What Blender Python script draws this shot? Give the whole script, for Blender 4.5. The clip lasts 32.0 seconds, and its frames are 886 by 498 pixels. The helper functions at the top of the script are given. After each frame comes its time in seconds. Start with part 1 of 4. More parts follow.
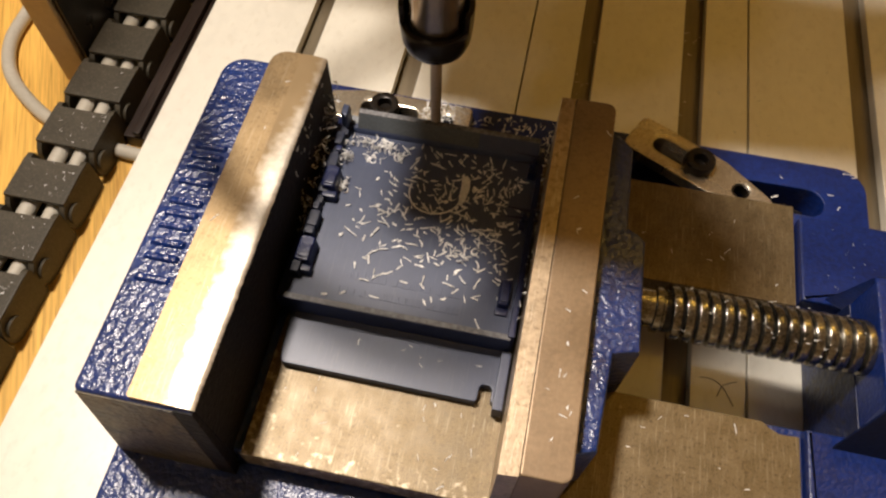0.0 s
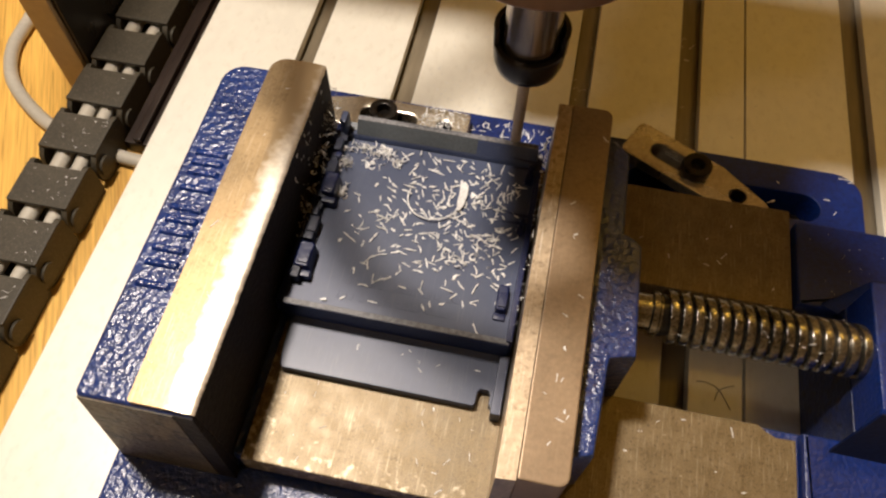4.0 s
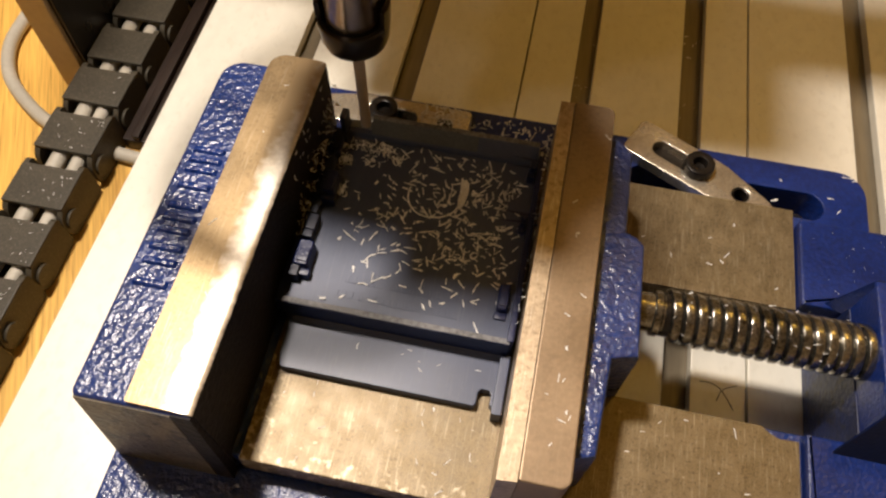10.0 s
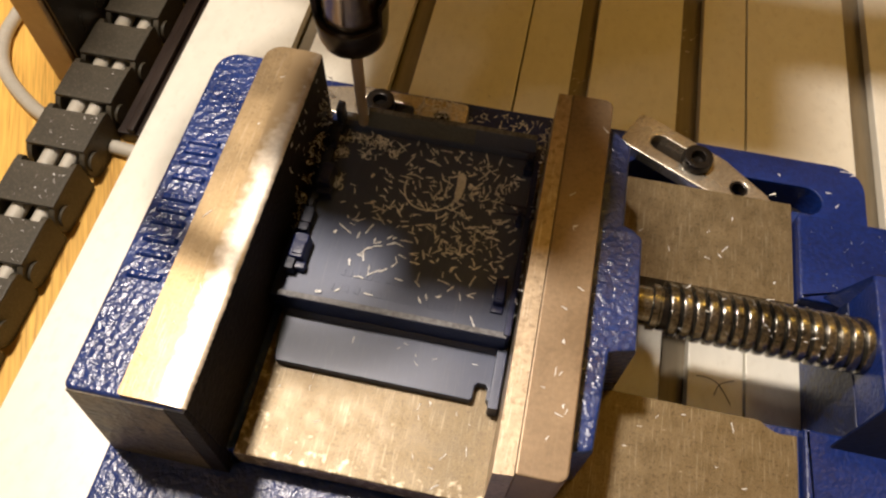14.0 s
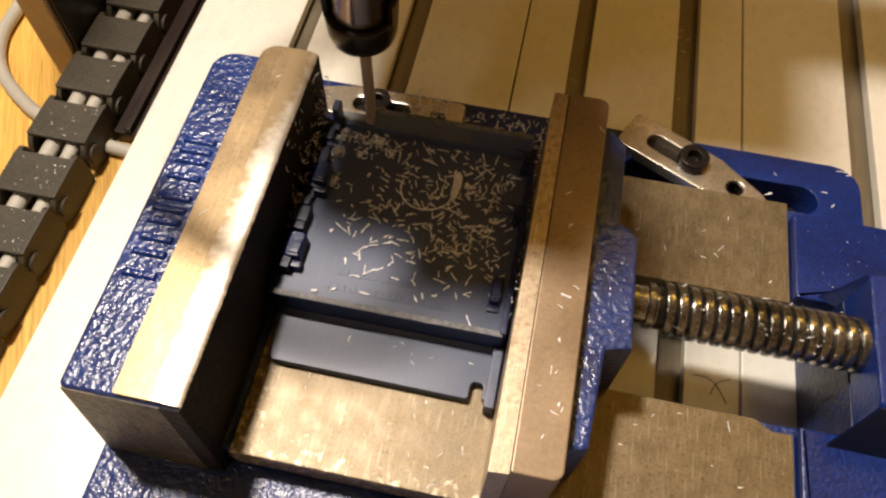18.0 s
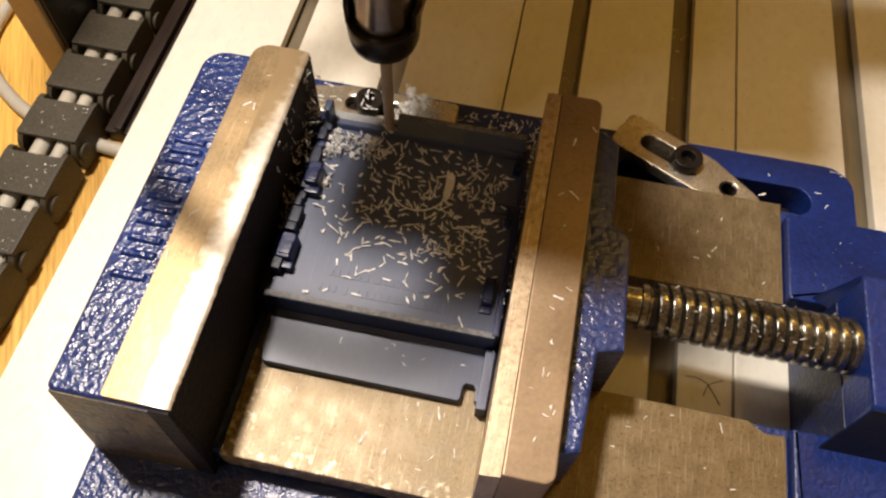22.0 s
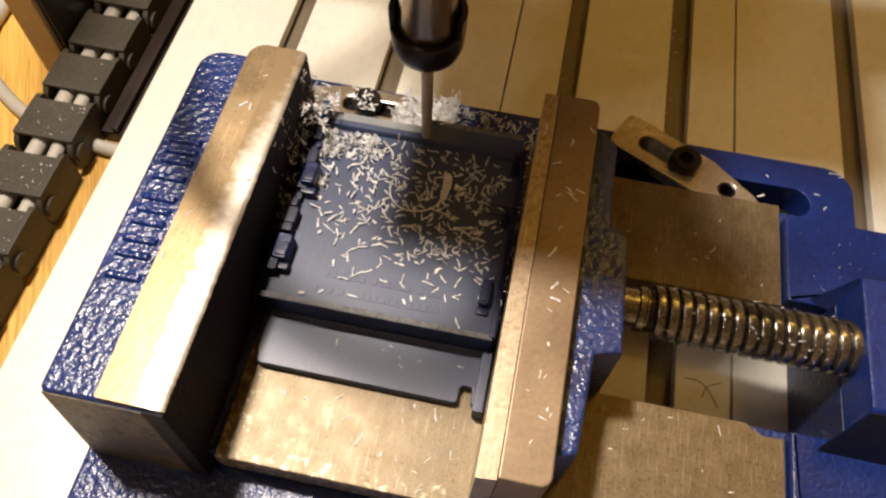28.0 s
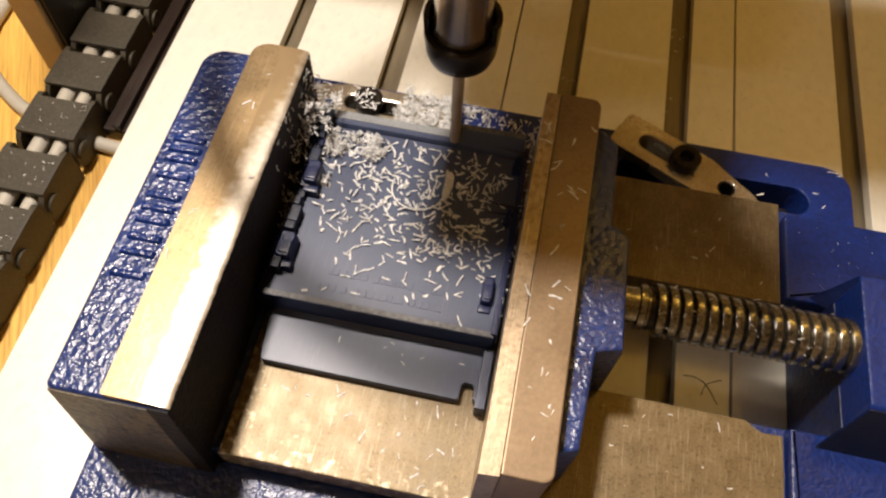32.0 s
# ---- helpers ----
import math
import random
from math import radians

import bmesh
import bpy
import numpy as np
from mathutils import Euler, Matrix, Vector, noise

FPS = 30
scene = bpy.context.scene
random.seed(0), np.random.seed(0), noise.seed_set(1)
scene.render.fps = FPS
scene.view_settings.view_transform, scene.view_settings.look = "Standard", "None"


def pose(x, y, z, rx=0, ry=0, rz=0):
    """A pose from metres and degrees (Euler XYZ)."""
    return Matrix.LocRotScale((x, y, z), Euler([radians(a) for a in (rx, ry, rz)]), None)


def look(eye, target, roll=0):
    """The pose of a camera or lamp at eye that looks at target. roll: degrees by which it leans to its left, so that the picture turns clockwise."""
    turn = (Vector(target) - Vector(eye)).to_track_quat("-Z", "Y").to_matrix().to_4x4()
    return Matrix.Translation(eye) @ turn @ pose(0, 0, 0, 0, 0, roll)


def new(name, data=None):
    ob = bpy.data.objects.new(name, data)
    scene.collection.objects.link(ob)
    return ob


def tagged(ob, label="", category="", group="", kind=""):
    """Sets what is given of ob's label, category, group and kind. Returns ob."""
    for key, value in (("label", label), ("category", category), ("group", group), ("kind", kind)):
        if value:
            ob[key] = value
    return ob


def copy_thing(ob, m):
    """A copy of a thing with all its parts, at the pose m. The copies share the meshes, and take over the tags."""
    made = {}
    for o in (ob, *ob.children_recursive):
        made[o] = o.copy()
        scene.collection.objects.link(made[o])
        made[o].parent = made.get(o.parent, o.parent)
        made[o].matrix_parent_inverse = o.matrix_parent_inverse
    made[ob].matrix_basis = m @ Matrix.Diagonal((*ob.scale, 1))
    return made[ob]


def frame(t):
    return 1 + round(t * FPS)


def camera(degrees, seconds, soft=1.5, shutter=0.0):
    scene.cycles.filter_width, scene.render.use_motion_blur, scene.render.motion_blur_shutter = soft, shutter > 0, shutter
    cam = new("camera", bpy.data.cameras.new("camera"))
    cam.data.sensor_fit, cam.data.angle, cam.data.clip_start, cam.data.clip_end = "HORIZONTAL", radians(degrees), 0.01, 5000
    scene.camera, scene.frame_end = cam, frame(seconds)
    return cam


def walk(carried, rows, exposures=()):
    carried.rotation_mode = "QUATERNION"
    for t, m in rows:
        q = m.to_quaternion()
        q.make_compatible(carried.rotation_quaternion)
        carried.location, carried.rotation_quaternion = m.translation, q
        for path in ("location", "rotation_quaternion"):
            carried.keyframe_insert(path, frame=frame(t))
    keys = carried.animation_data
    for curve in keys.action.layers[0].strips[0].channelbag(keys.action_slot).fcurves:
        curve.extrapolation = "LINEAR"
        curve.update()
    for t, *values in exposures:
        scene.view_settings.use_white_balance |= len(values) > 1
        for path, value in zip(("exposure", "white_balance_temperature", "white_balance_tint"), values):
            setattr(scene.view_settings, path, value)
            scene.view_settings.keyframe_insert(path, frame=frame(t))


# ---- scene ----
# All lengths below are in millimetres and turned into metres when a mesh is made.
MM = 0.001
cam = camera(61.26, 32.0, soft=2.35)
# seconds, eye x y z in millimetres, then turn, tilt from straight down, and roll in degrees
PATH = [
    (0, 58.87, -36.95, 186.81, 10.241, 29.639, 1.599),
    (0.5, 59.01, -36.67, 187.24, 10.310, 29.581, 1.511),
    (1, 58.84, -36.03, 187.24, 10.426, 29.683, 1.400),
    (1.5, 58.84, -35.28, 187.19, 10.405, 29.630, 1.398),
    (2, 58.04, -35.98, 188.74, 10.413, 29.829, 1.336),
    (2.5, 58.72, -36.04, 190.12, 10.528, 29.975, 1.192),
    (3, 59.32, -36.35, 189.42, 10.407, 29.832, 1.380),
    (3.5, 59.61, -37.47, 188.79, 10.411, 29.954, 1.376),
    (5.5, 59.54, -36.07, 187.78, 10.253, 29.850, 1.361),
    (6, 59.99, -36.40, 187.80, 10.245, 29.839, 1.403),
    (6.5, 59.80, -37.10, 187.39, 10.429, 29.672, 1.355),
    (7, 59.73, -36.73, 187.63, 10.252, 29.702, 1.536),
    (7.5, 60.89, -36.75, 187.51, 10.337, 29.838, 1.366),
    (8, 60.12, -37.15, 187.03, 10.439, 29.896, 1.322),
    (8.5, 60.14, -35.82, 188.14, 10.170, 29.869, 1.462),
    (9, 59.40, -35.53, 188.22, 10.024, 29.860, 1.670),
    (9.5, 58.97, -36.25, 186.90, 10.047, 29.752, 1.772),
    (10, 59.18, -36.23, 186.75, 10.334, 29.792, 1.520),
    (10.5, 59.92, -36.88, 186.98, 10.322, 29.901, 1.463),
    (11, 59.49, -37.47, 187.22, 10.225, 29.743, 1.702),
    (11.5, 59.28, -36.92, 186.85, 10.116, 29.755, 1.772),
    (12, 59.49, -35.84, 186.43, 9.749, 29.700, 1.939),
    (12.5, 59.29, -35.26, 186.01, 9.796, 29.648, 1.964),
    (13, 58.87, -36.27, 185.27, 9.745, 29.648, 2.114),
    (13.5, 60.27, -36.61, 185.33, 9.959, 29.680, 1.817),
    (14, 59.51, -36.38, 185.19, 9.949, 29.555, 1.948),
    (14.5, 59.52, -36.92, 184.88, 9.799, 29.591, 2.031),
    (16.5, 59.39, -36.78, 184.95, 9.709, 29.653, 2.190),
    (17, 60.62, -36.40, 185.08, 9.745, 29.647, 2.063),
    (17.5, 60.96, -36.58, 185.08, 9.711, 29.639, 2.078),
    (18, 60.18, -36.92, 184.82, 9.675, 29.702, 2.168),
    (18.5, 61.00, -35.75, 184.89, 9.323, 29.656, 2.403),
    (19, 59.87, -35.63, 185.93, 9.239, 29.688, 2.522),
    (19.5, 60.20, -35.64, 184.26, 9.274, 29.649, 2.514),
    (20, 60.38, -36.16, 183.85, 9.314, 29.623, 2.620),
    (20.5, 60.79, -36.46, 184.12, 9.373, 29.685, 2.535),
    (21, 61.17, -37.25, 184.04, 9.276, 29.807, 2.578),
    (21.5, 60.16, -36.74, 184.25, 9.307, 29.645, 2.662),
    (22, 60.74, -35.58, 184.27, 8.935, 29.568, 2.864),
    (22.5, 61.26, -35.49, 185.89, 8.938, 29.620, 2.811),
    (23, 62.00, -36.35, 184.23, 8.980, 29.752, 2.773),
    (23.5, 61.10, -36.32, 183.84, 8.797, 29.679, 3.121),
    (24, 61.68, -36.03, 184.08, 9.000, 29.671, 2.944),
    (24.5, 61.44, -35.98, 183.46, 8.854, 29.630, 3.000),
    (25, 61.06, -35.19, 183.62, 8.922, 29.578, 2.966),
    (25.5, 62.13, -34.62, 184.82, 8.766, 29.644, 2.939),
    (27.5, 62.25, -34.65, 183.76, 8.898, 29.623, 2.953),
    (28, 61.34, -34.90, 183.47, 8.878, 29.632, 3.002),
    (28.5, 61.59, -34.09, 183.81, 8.633, 29.541, 3.091),
    (29, 61.23, -34.06, 184.60, 8.739, 29.595, 3.015),
    (29.5, 61.65, -34.89, 183.54, 8.689, 29.686, 3.143),
    (30, 60.99, -35.10, 183.75, 8.699, 29.608, 3.222),
    (30.5, 60.93, -35.75, 184.44, 8.701, 29.573, 3.275),
    (31, 61.77, -36.30, 184.55, 8.749, 29.784, 3.166),
    (31.5, 60.28, -37.49, 183.69, 8.537, 29.707, 3.459),
    (32, 60.24, -35.62, 184.58, 8.475, 29.458, 3.416),
]
walk(cam, [(t, pose(x * MM, y * MM, z * MM, tilt, 0, turn) @ pose(0, 0, 0, 0, 0, roll)) for t, x, y, z, turn, tilt, roll in PATH],
     exposures=[(0, -0.30), (3.5, -0.28), (6, -0.20), (14.5, -0.14), (17, -0.05), (32, -0.04)])

# ---- light ----
world = bpy.data.worlds.new("room_air")
scene.world = world
world.use_nodes = True
world.node_tree.nodes["Background"].inputs[0].default_value = (1.0, 0.74, 0.48, 1)
world.node_tree.nodes["Background"].inputs[1].default_value = 0.05


def area_lamp(name, eye, target, size, watts, colour):
    data = bpy.data.lights.new(name, "AREA")
    data.shape, data.size, data.energy, data.color = "DISK", size, watts, colour
    ob = new(name, data)
    ob.matrix_world = look(eye, target)
    return ob


WARM = (1.0, 0.875, 0.76)
AMBER = (1.0, 0.78, 0.55)
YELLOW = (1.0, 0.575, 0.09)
area_lamp("lamp_over_bench", (-0.125, 0.145, 0.62), (0.02, 0.08, 0.0), 0.06, 6.5, WARM)
# unseen fill lamp added in front to lift dark front faces
area_lamp("front_fill_lamp", (-0.50, -0.80, 1.25), (0.0, 0.0, 0.0), 0.14, 2.2, AMBER)
# unseen yellow fill lamp, inferred from the yellow tint in shaded areas
fill_light = bpy.data.lights.new("yellow_fill_lamp", "POINT")
fill_light.energy, fill_light.color, fill_light.shadow_soft_size = 6.3, YELLOW, 0.10
new("yellow_fill_lamp", fill_light).location = (0.60, 0.78, 1.30)

# ---- materials ----


def mat(name, colour, rough=0.5, metal=0.0, dark=0.75, light=1.15, grain=4.0, stretch=(1, 1, 1), fine=0.4, bump=0.0,
        bump_size=1.0, rough_var=0.12, coat=0.0, spots=0.0, spot_size=0.5, spot_colour=(0.05, 0.03, 0.02), scratches=0.0, scratch_colour=(0.9, 0.85, 0.75), spec=0.5):
    """A surface with variation at two scales, grain in millimetres, and a fine relief."""
    m = bpy.data.materials.new(name)
    m.use_nodes = True
    nt = m.node_tree
    b = nt.nodes["Principled BSDF"]
    b.inputs["Metallic"].default_value = metal
    b.inputs["Specular IOR Level"].default_value = spec
    b.inputs["Coat Weight"].default_value = coat
    b.inputs["Coat Roughness"].default_value = 0.15
    tc = nt.nodes.new("ShaderNodeTexCoord")
    mp = nt.nodes.new("ShaderNodeMapping")
    mp.inputs["Scale"].default_value = [1000 * s for s in stretch]
    nt.links.new(tc.outputs["Object"], mp.inputs["Vector"])

    def noise_node(size, detail=4.0):
        n = nt.nodes.new("ShaderNodeTexNoise")
        n.inputs["Scale"].default_value = 1.0 / size
        n.inputs["Detail"].default_value = detail
        nt.links.new(mp.outputs["Vector"], n.inputs["Vector"])
        return n
    n1, n2 = noise_node(grain * 6, 3), noise_node(grain * 0.35, 5)
    mix = nt.nodes.new("ShaderNodeMix")
    mix.data_type = "FLOAT"
    mix.inputs["Factor"].default_value = fine
    nt.links.new(n1.outputs["Fac"], mix.inputs["A"])
    nt.links.new(n2.outputs["Fac"], mix.inputs["B"])
    ramp = nt.nodes.new("ShaderNodeValToRGB")
    ramp.color_ramp.elements[0].position, ramp.color_ramp.elements[1].position = 0.36, 0.64
    ramp.color_ramp.elements[0].color = (*[c * dark for c in colour], 1)
    ramp.color_ramp.elements[1].color = (*[min(1, c * light) for c in colour], 1)
    nt.links.new(mix.outputs["Result"], ramp.inputs["Fac"])
    out = ramp.outputs["Color"]
    if spots:
        n3 = noise_node(spot_size, 2)
        r3 = nt.nodes.new("ShaderNodeValToRGB")
        r3.color_ramp.elements[0].position, r3.color_ramp.elements[1].position = 0.56, 0.68
        nt.links.new(n3.outputs["Fac"], r3.inputs["Fac"])
        ml = nt.nodes.new("ShaderNodeMath")
        ml.operation = "MULTIPLY"
        ml.inputs[1].default_value = spots
        nt.links.new(r3.outputs["Color"], ml.inputs[0])
        cm = nt.nodes.new("ShaderNodeMix")
        cm.data_type = "RGBA"
        nt.links.new(ml.outputs["Value"], cm.inputs["Factor"])
        nt.links.new(out, cm.inputs["A"])
        cm.inputs["B"].default_value = (*spot_colour, 1)
        out = cm.outputs["Result"]
    if scratches:
        # fine handling scratches in two directions
        total = None
        for turn, size in ((0.5, 0.9), (1.35, 1.3), (2.4, 1.1)):
            ms = nt.nodes.new("ShaderNodeMapping")
            ms.inputs["Rotation"].default_value = (0, 0, turn)
            ms.inputs["Scale"].default_value = (1000 / size * 2.6, 1000 / size * 0.12, 1000 / size)
            nt.links.new(tc.outputs["Object"], ms.inputs["Vector"])
            ns = nt.nodes.new("ShaderNodeTexNoise")
            ns.inputs["Scale"].default_value = 1.0
            ns.inputs["Detail"].default_value = 1.5
            nt.links.new(ms.outputs["Vector"], ns.inputs["Vector"])
            rs = nt.nodes.new("ShaderNodeValToRGB")
            rs.color_ramp.elements[0].position, rs.color_ramp.elements[1].position = 0.63, 0.75
            nt.links.new(ns.outputs["Fac"], rs.inputs["Fac"])
            if total is None:
                total = rs.outputs["Color"]
            else:
                ad = nt.nodes.new("ShaderNodeMath")
                ad.operation = "MAXIMUM"
                nt.links.new(total, ad.inputs[0])
                nt.links.new(rs.outputs["Color"], ad.inputs[1])
                total = ad.outputs["Value"]
        mu = nt.nodes.new("ShaderNodeMath")
        mu.operation = "MULTIPLY"
        mu.inputs[1].default_value = scratches
        nt.links.new(total, mu.inputs[0])
        sm = nt.nodes.new("ShaderNodeMix")
        sm.data_type = "RGBA"
        nt.links.new(mu.outputs["Value"], sm.inputs["Factor"])
        nt.links.new(out, sm.inputs["A"])
        sm.inputs["B"].default_value = (*scratch_colour, 1)
        out = sm.outputs["Result"]
    nt.links.new(out, b.inputs["Base Color"])
    rr = nt.nodes.new("ShaderNodeMapRange")
    rr.inputs["To Min"].default_value, rr.inputs["To Max"].default_value = max(0.03, rough - rough_var), min(1, rough + rough_var)
    nt.links.new(n1.outputs["Fac"], rr.inputs["Value"])
    nt.links.new(rr.outputs["Result"], b.inputs["Roughness"])
    if bump:
        nb = noise_node(bump_size, 2.0)
        bp = nt.nodes.new("ShaderNodeBump")
        bp.inputs["Strength"].default_value = bump
        bp.inputs["Distance"].default_value = bump_size * 0.35 * MM
        nt.links.new(nb.outputs["Fac"], bp.inputs["Height"])
        nt.links.new(bp.outputs["Normal"], b.inputs["Normal"])
    return m


M_PALE = mat("ground_pale_steel", (0.47, 0.375, 0.265), 0.42, 0.75, 0.72, 1.18, 4, (1, 1, 1), 0.5, 0.25, 0.5, 0.1, 0, 0.45, 1.2, (0.14, 0.10, 0.06), 0.3)
M_STEEL = mat("machined_steel", (0.345, 0.248, 0.134), 0.40, 0.8, 0.8, 1.15, 2.2, (1, 1, 1), 0.4, 0.12, 0.6, 0.12, 0, 0.34, 1.1, (0.17, 0.115, 0.06), 0.26, (0.65, 0.55, 0.4))
M_LIT_EDGE = mat("bright_lit_steel_edge", (0.86, 0.79, 0.67), 0.36, 0.55, 0.8, 1.1, 3, (1, 1, 1), 0.45, 0.15, 0.5, 0.12)
# the same steel as M_STEEL, darkened for the weaker light on this jaw
M_JAW = mat("brown_dimmed_steel", (0.265, 0.190, 0.118), 0.42, 0.5, 0.82, 1.15, 3, (1, 1, 1), 0.4, 0.1, 0.5, 0.12, 0, 0.2, 1.8, (0.12, 0.08, 0.05), 0.12, (0.4, 0.33, 0.24))
M_BED = mat("ground_cast_iron", (0.175, 0.129, 0.068), 0.42, 0.35, 0.62, 1.5, 0.8, (1, 1, 1), 0.7, 0.3, 0.45, 0.14, 0, 0.6, 0.8, (0.075, 0.05, 0.027), 0.24, (0.75, 0.68, 0.5))
M_BLUE = mat("hammered_blue_paint", (0.009, 0.030, 0.150), 0.30, 0.0, 0.6, 1.35, 3, (1, 1, 1), 0.5, 1.0, 1.8, 0.1, spec=0.8)
M_BLUE_WET = mat("glossy_blue_paint", (0.007, 0.029, 0.16), 0.24, 0.0, 0.6, 1.35, 3, (1, 1, 1), 0.5, 1.0, 1.4, 0.08)
M_BLUE_SOFT = mat("smoother_blue_paint", (0.004, 0.021, 0.145), 0.38, 0.0, 0.6, 1.3, 4, (1, 1, 1), 0.5, 0.5, 1.2, 0.1, 0, 0.4, 0.6, (0.0025, 0.010, 0.05))
# near-black casting: the shade on unlit faces and in recesses is painted in
M_SHADED_CAST = mat("oily_shade_dark_casting", (0.010, 0.008, 0.010), 0.7, 0.0, 0.4, 1.8, 4, (1, 1, 1), 0.6, 0.6, 1.5, 0.12, 0, 0.45, 2.4, (0.028, 0.02, 0.016), spec=0.25)
M_STAIN = mat("oil_stained_blue_casting", (0.006, 0.016, 0.075), 0.5, 0.0, 0.4, 1.5, 5, (1, 1, 1), 0.5, 0.6, 1.5, 0.12, 0, 0.8, 3.0, (0.018, 0.014, 0.012))
M_RAW = mat("rough_raw_casting_end", (0.105, 0.088, 0.062), 0.55, 0.1, 0.25, 1.7, 2.0, (1, 1, 1), 0.45, 1.0, 1.8, 0.15, 0, 0.8, 5.0, (0.022, 0.021, 0.03), 0.2, (0.4, 0.36, 0.3))
M_ALU = mat("anodised_aluminium", (0.84, 0.815, 0.72), 0.42, 0.2, 0.93, 1.04, 12, (1, 0.6, 1), 0.4, 0.04, 0.6, 0.08, 0, 0.12, 2.2, (0.5, 0.44, 0.33))
# blue darkened nearly to black, standing in for shade
M_SHADE_NAVY = mat("shade_dark_navy_paint", (0.004, 0.008, 0.028), 0.5, 0.0, 0.6, 1.4, 3, (1, 1, 1), 0.5, 0.3, 1.2)
# table aluminium darkened in its colour for the shade inside the slots
M_SLOT_SHADE = mat("shade_dulled_slot_aluminium", (0.215, 0.18, 0.125), 0.45, 0.4, 0.7, 1.15, 5, (1, 0.1, 1), 0.4)
M_WOOD = mat("varnished_pine", (0.88, 0.50, 0.115), 0.4, 0.0, 0.55, 1.2, 3.0, (1, 1, 1), 0.45, 0.05, 1.0, 0.1, 0.3, 0.5, 1.0, (0.33, 0.15, 0.03))
M_CHAIN = mat("black_nylon", (0.042, 0.035, 0.022), 0.55, 0.0, 0.7, 1.35, 3, (1, 1, 1), 0.5, 0.2, 0.4, 0.12, 0, 0.4, 0.6, (0.15, 0.13, 0.10))
M_CABLE = mat("grey_cable_sheath", (0.46, 0.43, 0.36), 0.5, 0.0, 0.9, 1.08, 4)
# darker navy copy of the tray plastic for parts that lie in shade
M_SHADE_PLASTIC = mat("shade_navy_plastic", (0.004, 0.010, 0.058), 0.36, 0.0, 0.7, 1.3, 3, (1, 1, 1), 0.4, 0.3, 0.8, 0.1)
M_PLASTIC = mat("slate_blue_plastic", (0.035, 0.051, 0.110), 0.40, 0.0, 0.85, 1.14, 6, (1, 1, 1), 0.3, 0.06, 0.5, 0.08, 0, 0.15, 1.5, (0.06, 0.08, 0.12), 0.08, (0.3, 0.33, 0.36), spec=0.65)
# scuffed rib edge, and the highlight painted on the rear wall's top
M_SCUFF_LIT = mat("scuffed_lit_plastic_edge", (0.15, 0.15, 0.16), 0.5, 0.0, 0.35, 1.5, 3, (1, 1, 1), 0.5, 0.3, 0.5)
# plastic of the wall segments, paler than the rest of the tray
M_SEGMENT = mat("paler_segment_plastic", (0.078, 0.09, 0.102), 0.5, 0.0, 0.75, 1.2, 2.0, (1, 1, 1), 0.5, 0.3, 0.5)
M_CUT = mat("fresh_milled_plastic", (0.24, 0.255, 0.27), 0.6, 0.0, 0.7, 1.25, 1.2, (1, 1, 1), 0.6, 0.4, 0.4)
M_CHIP = mat("pale_plastic_swarf", (0.80, 0.80, 0.79), 0.55, 0.0, 0.65, 1.2, 2)
M_NUT = mat("black_oxide_steel", (0.02, 0.016, 0.014), 0.32, 0.4, 0.7, 1.4, 4)
M_TOOL = mat("carbide_shank", (0.50, 0.42, 0.34), 0.45, 0.25, 0.85, 1.1, 2)
M_SPINDLE = mat("bright_spindle_steel", (0.42, 0.37, 0.33), 0.22, 0.95, 0.9, 1.1, 4)
M_HOUSING = mat("brown_motor_housing", (0.16, 0.09, 0.05), 0.45, 0.2, 0.85, 1.15, 6)
M_SCREW = mat("oily_screw_steel", (0.40, 0.385, 0.34), 0.21, 0.95, 0.2, 1.35, 2, (1, 1, 1), 0.5, 0.35, 0.8, 0.1, 0, 0.6, 1.0, (0.05, 0.036, 0.022))
M_CLAMP = mat("zinc_plated_steel", (0.72, 0.66, 0.54), 0.27, 0.85, 0.7, 1.2, 3, (1, 1, 1), 0.5, 0.35, 0.8, 0.12, 0, 0.45, 1.0, (0.3, 0.25, 0.18), 0.3)
M_BOLT = mat("black_bolt_steel", (0.02, 0.016, 0.013), 0.3, 0.5, 0.6, 1.5, 2)
M_PLATE = mat("tan_painted_plate", (0.42, 0.30, 0.15), 0.5, 0.0, 0.9, 1.1, 8)
M_WALL = mat("room_plaster", (0.74, 0.66, 0.50), 0.9, 0.0, 0.9, 1.1, 200)

# the grain of the pine board runs askew to the machine
grain_map = M_WOOD.node_tree.nodes["Mapping"]
grain_map.vector_type = "TEXTURE"
grain_map.inputs["Rotation"].default_value = (0, 0, radians(25))
grain_map.inputs["Scale"].default_value = (0.001, 0.028, 0.001)

# a highlight painted along the jaw edge, fading into the plain jaw top
wn = M_LIT_EDGE.node_tree
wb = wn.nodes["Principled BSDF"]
lit_colour = wb.inputs["Base Color"].links[0].from_socket
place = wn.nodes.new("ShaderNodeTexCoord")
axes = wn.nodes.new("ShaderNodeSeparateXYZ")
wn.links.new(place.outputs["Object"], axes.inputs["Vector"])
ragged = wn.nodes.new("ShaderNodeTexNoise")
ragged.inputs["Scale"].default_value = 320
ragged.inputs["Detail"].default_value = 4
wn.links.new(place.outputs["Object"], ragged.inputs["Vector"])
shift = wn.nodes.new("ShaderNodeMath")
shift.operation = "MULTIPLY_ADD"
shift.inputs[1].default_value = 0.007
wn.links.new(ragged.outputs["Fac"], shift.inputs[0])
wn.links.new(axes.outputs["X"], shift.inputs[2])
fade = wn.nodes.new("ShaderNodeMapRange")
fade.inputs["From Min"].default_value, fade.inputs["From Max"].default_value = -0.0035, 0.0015
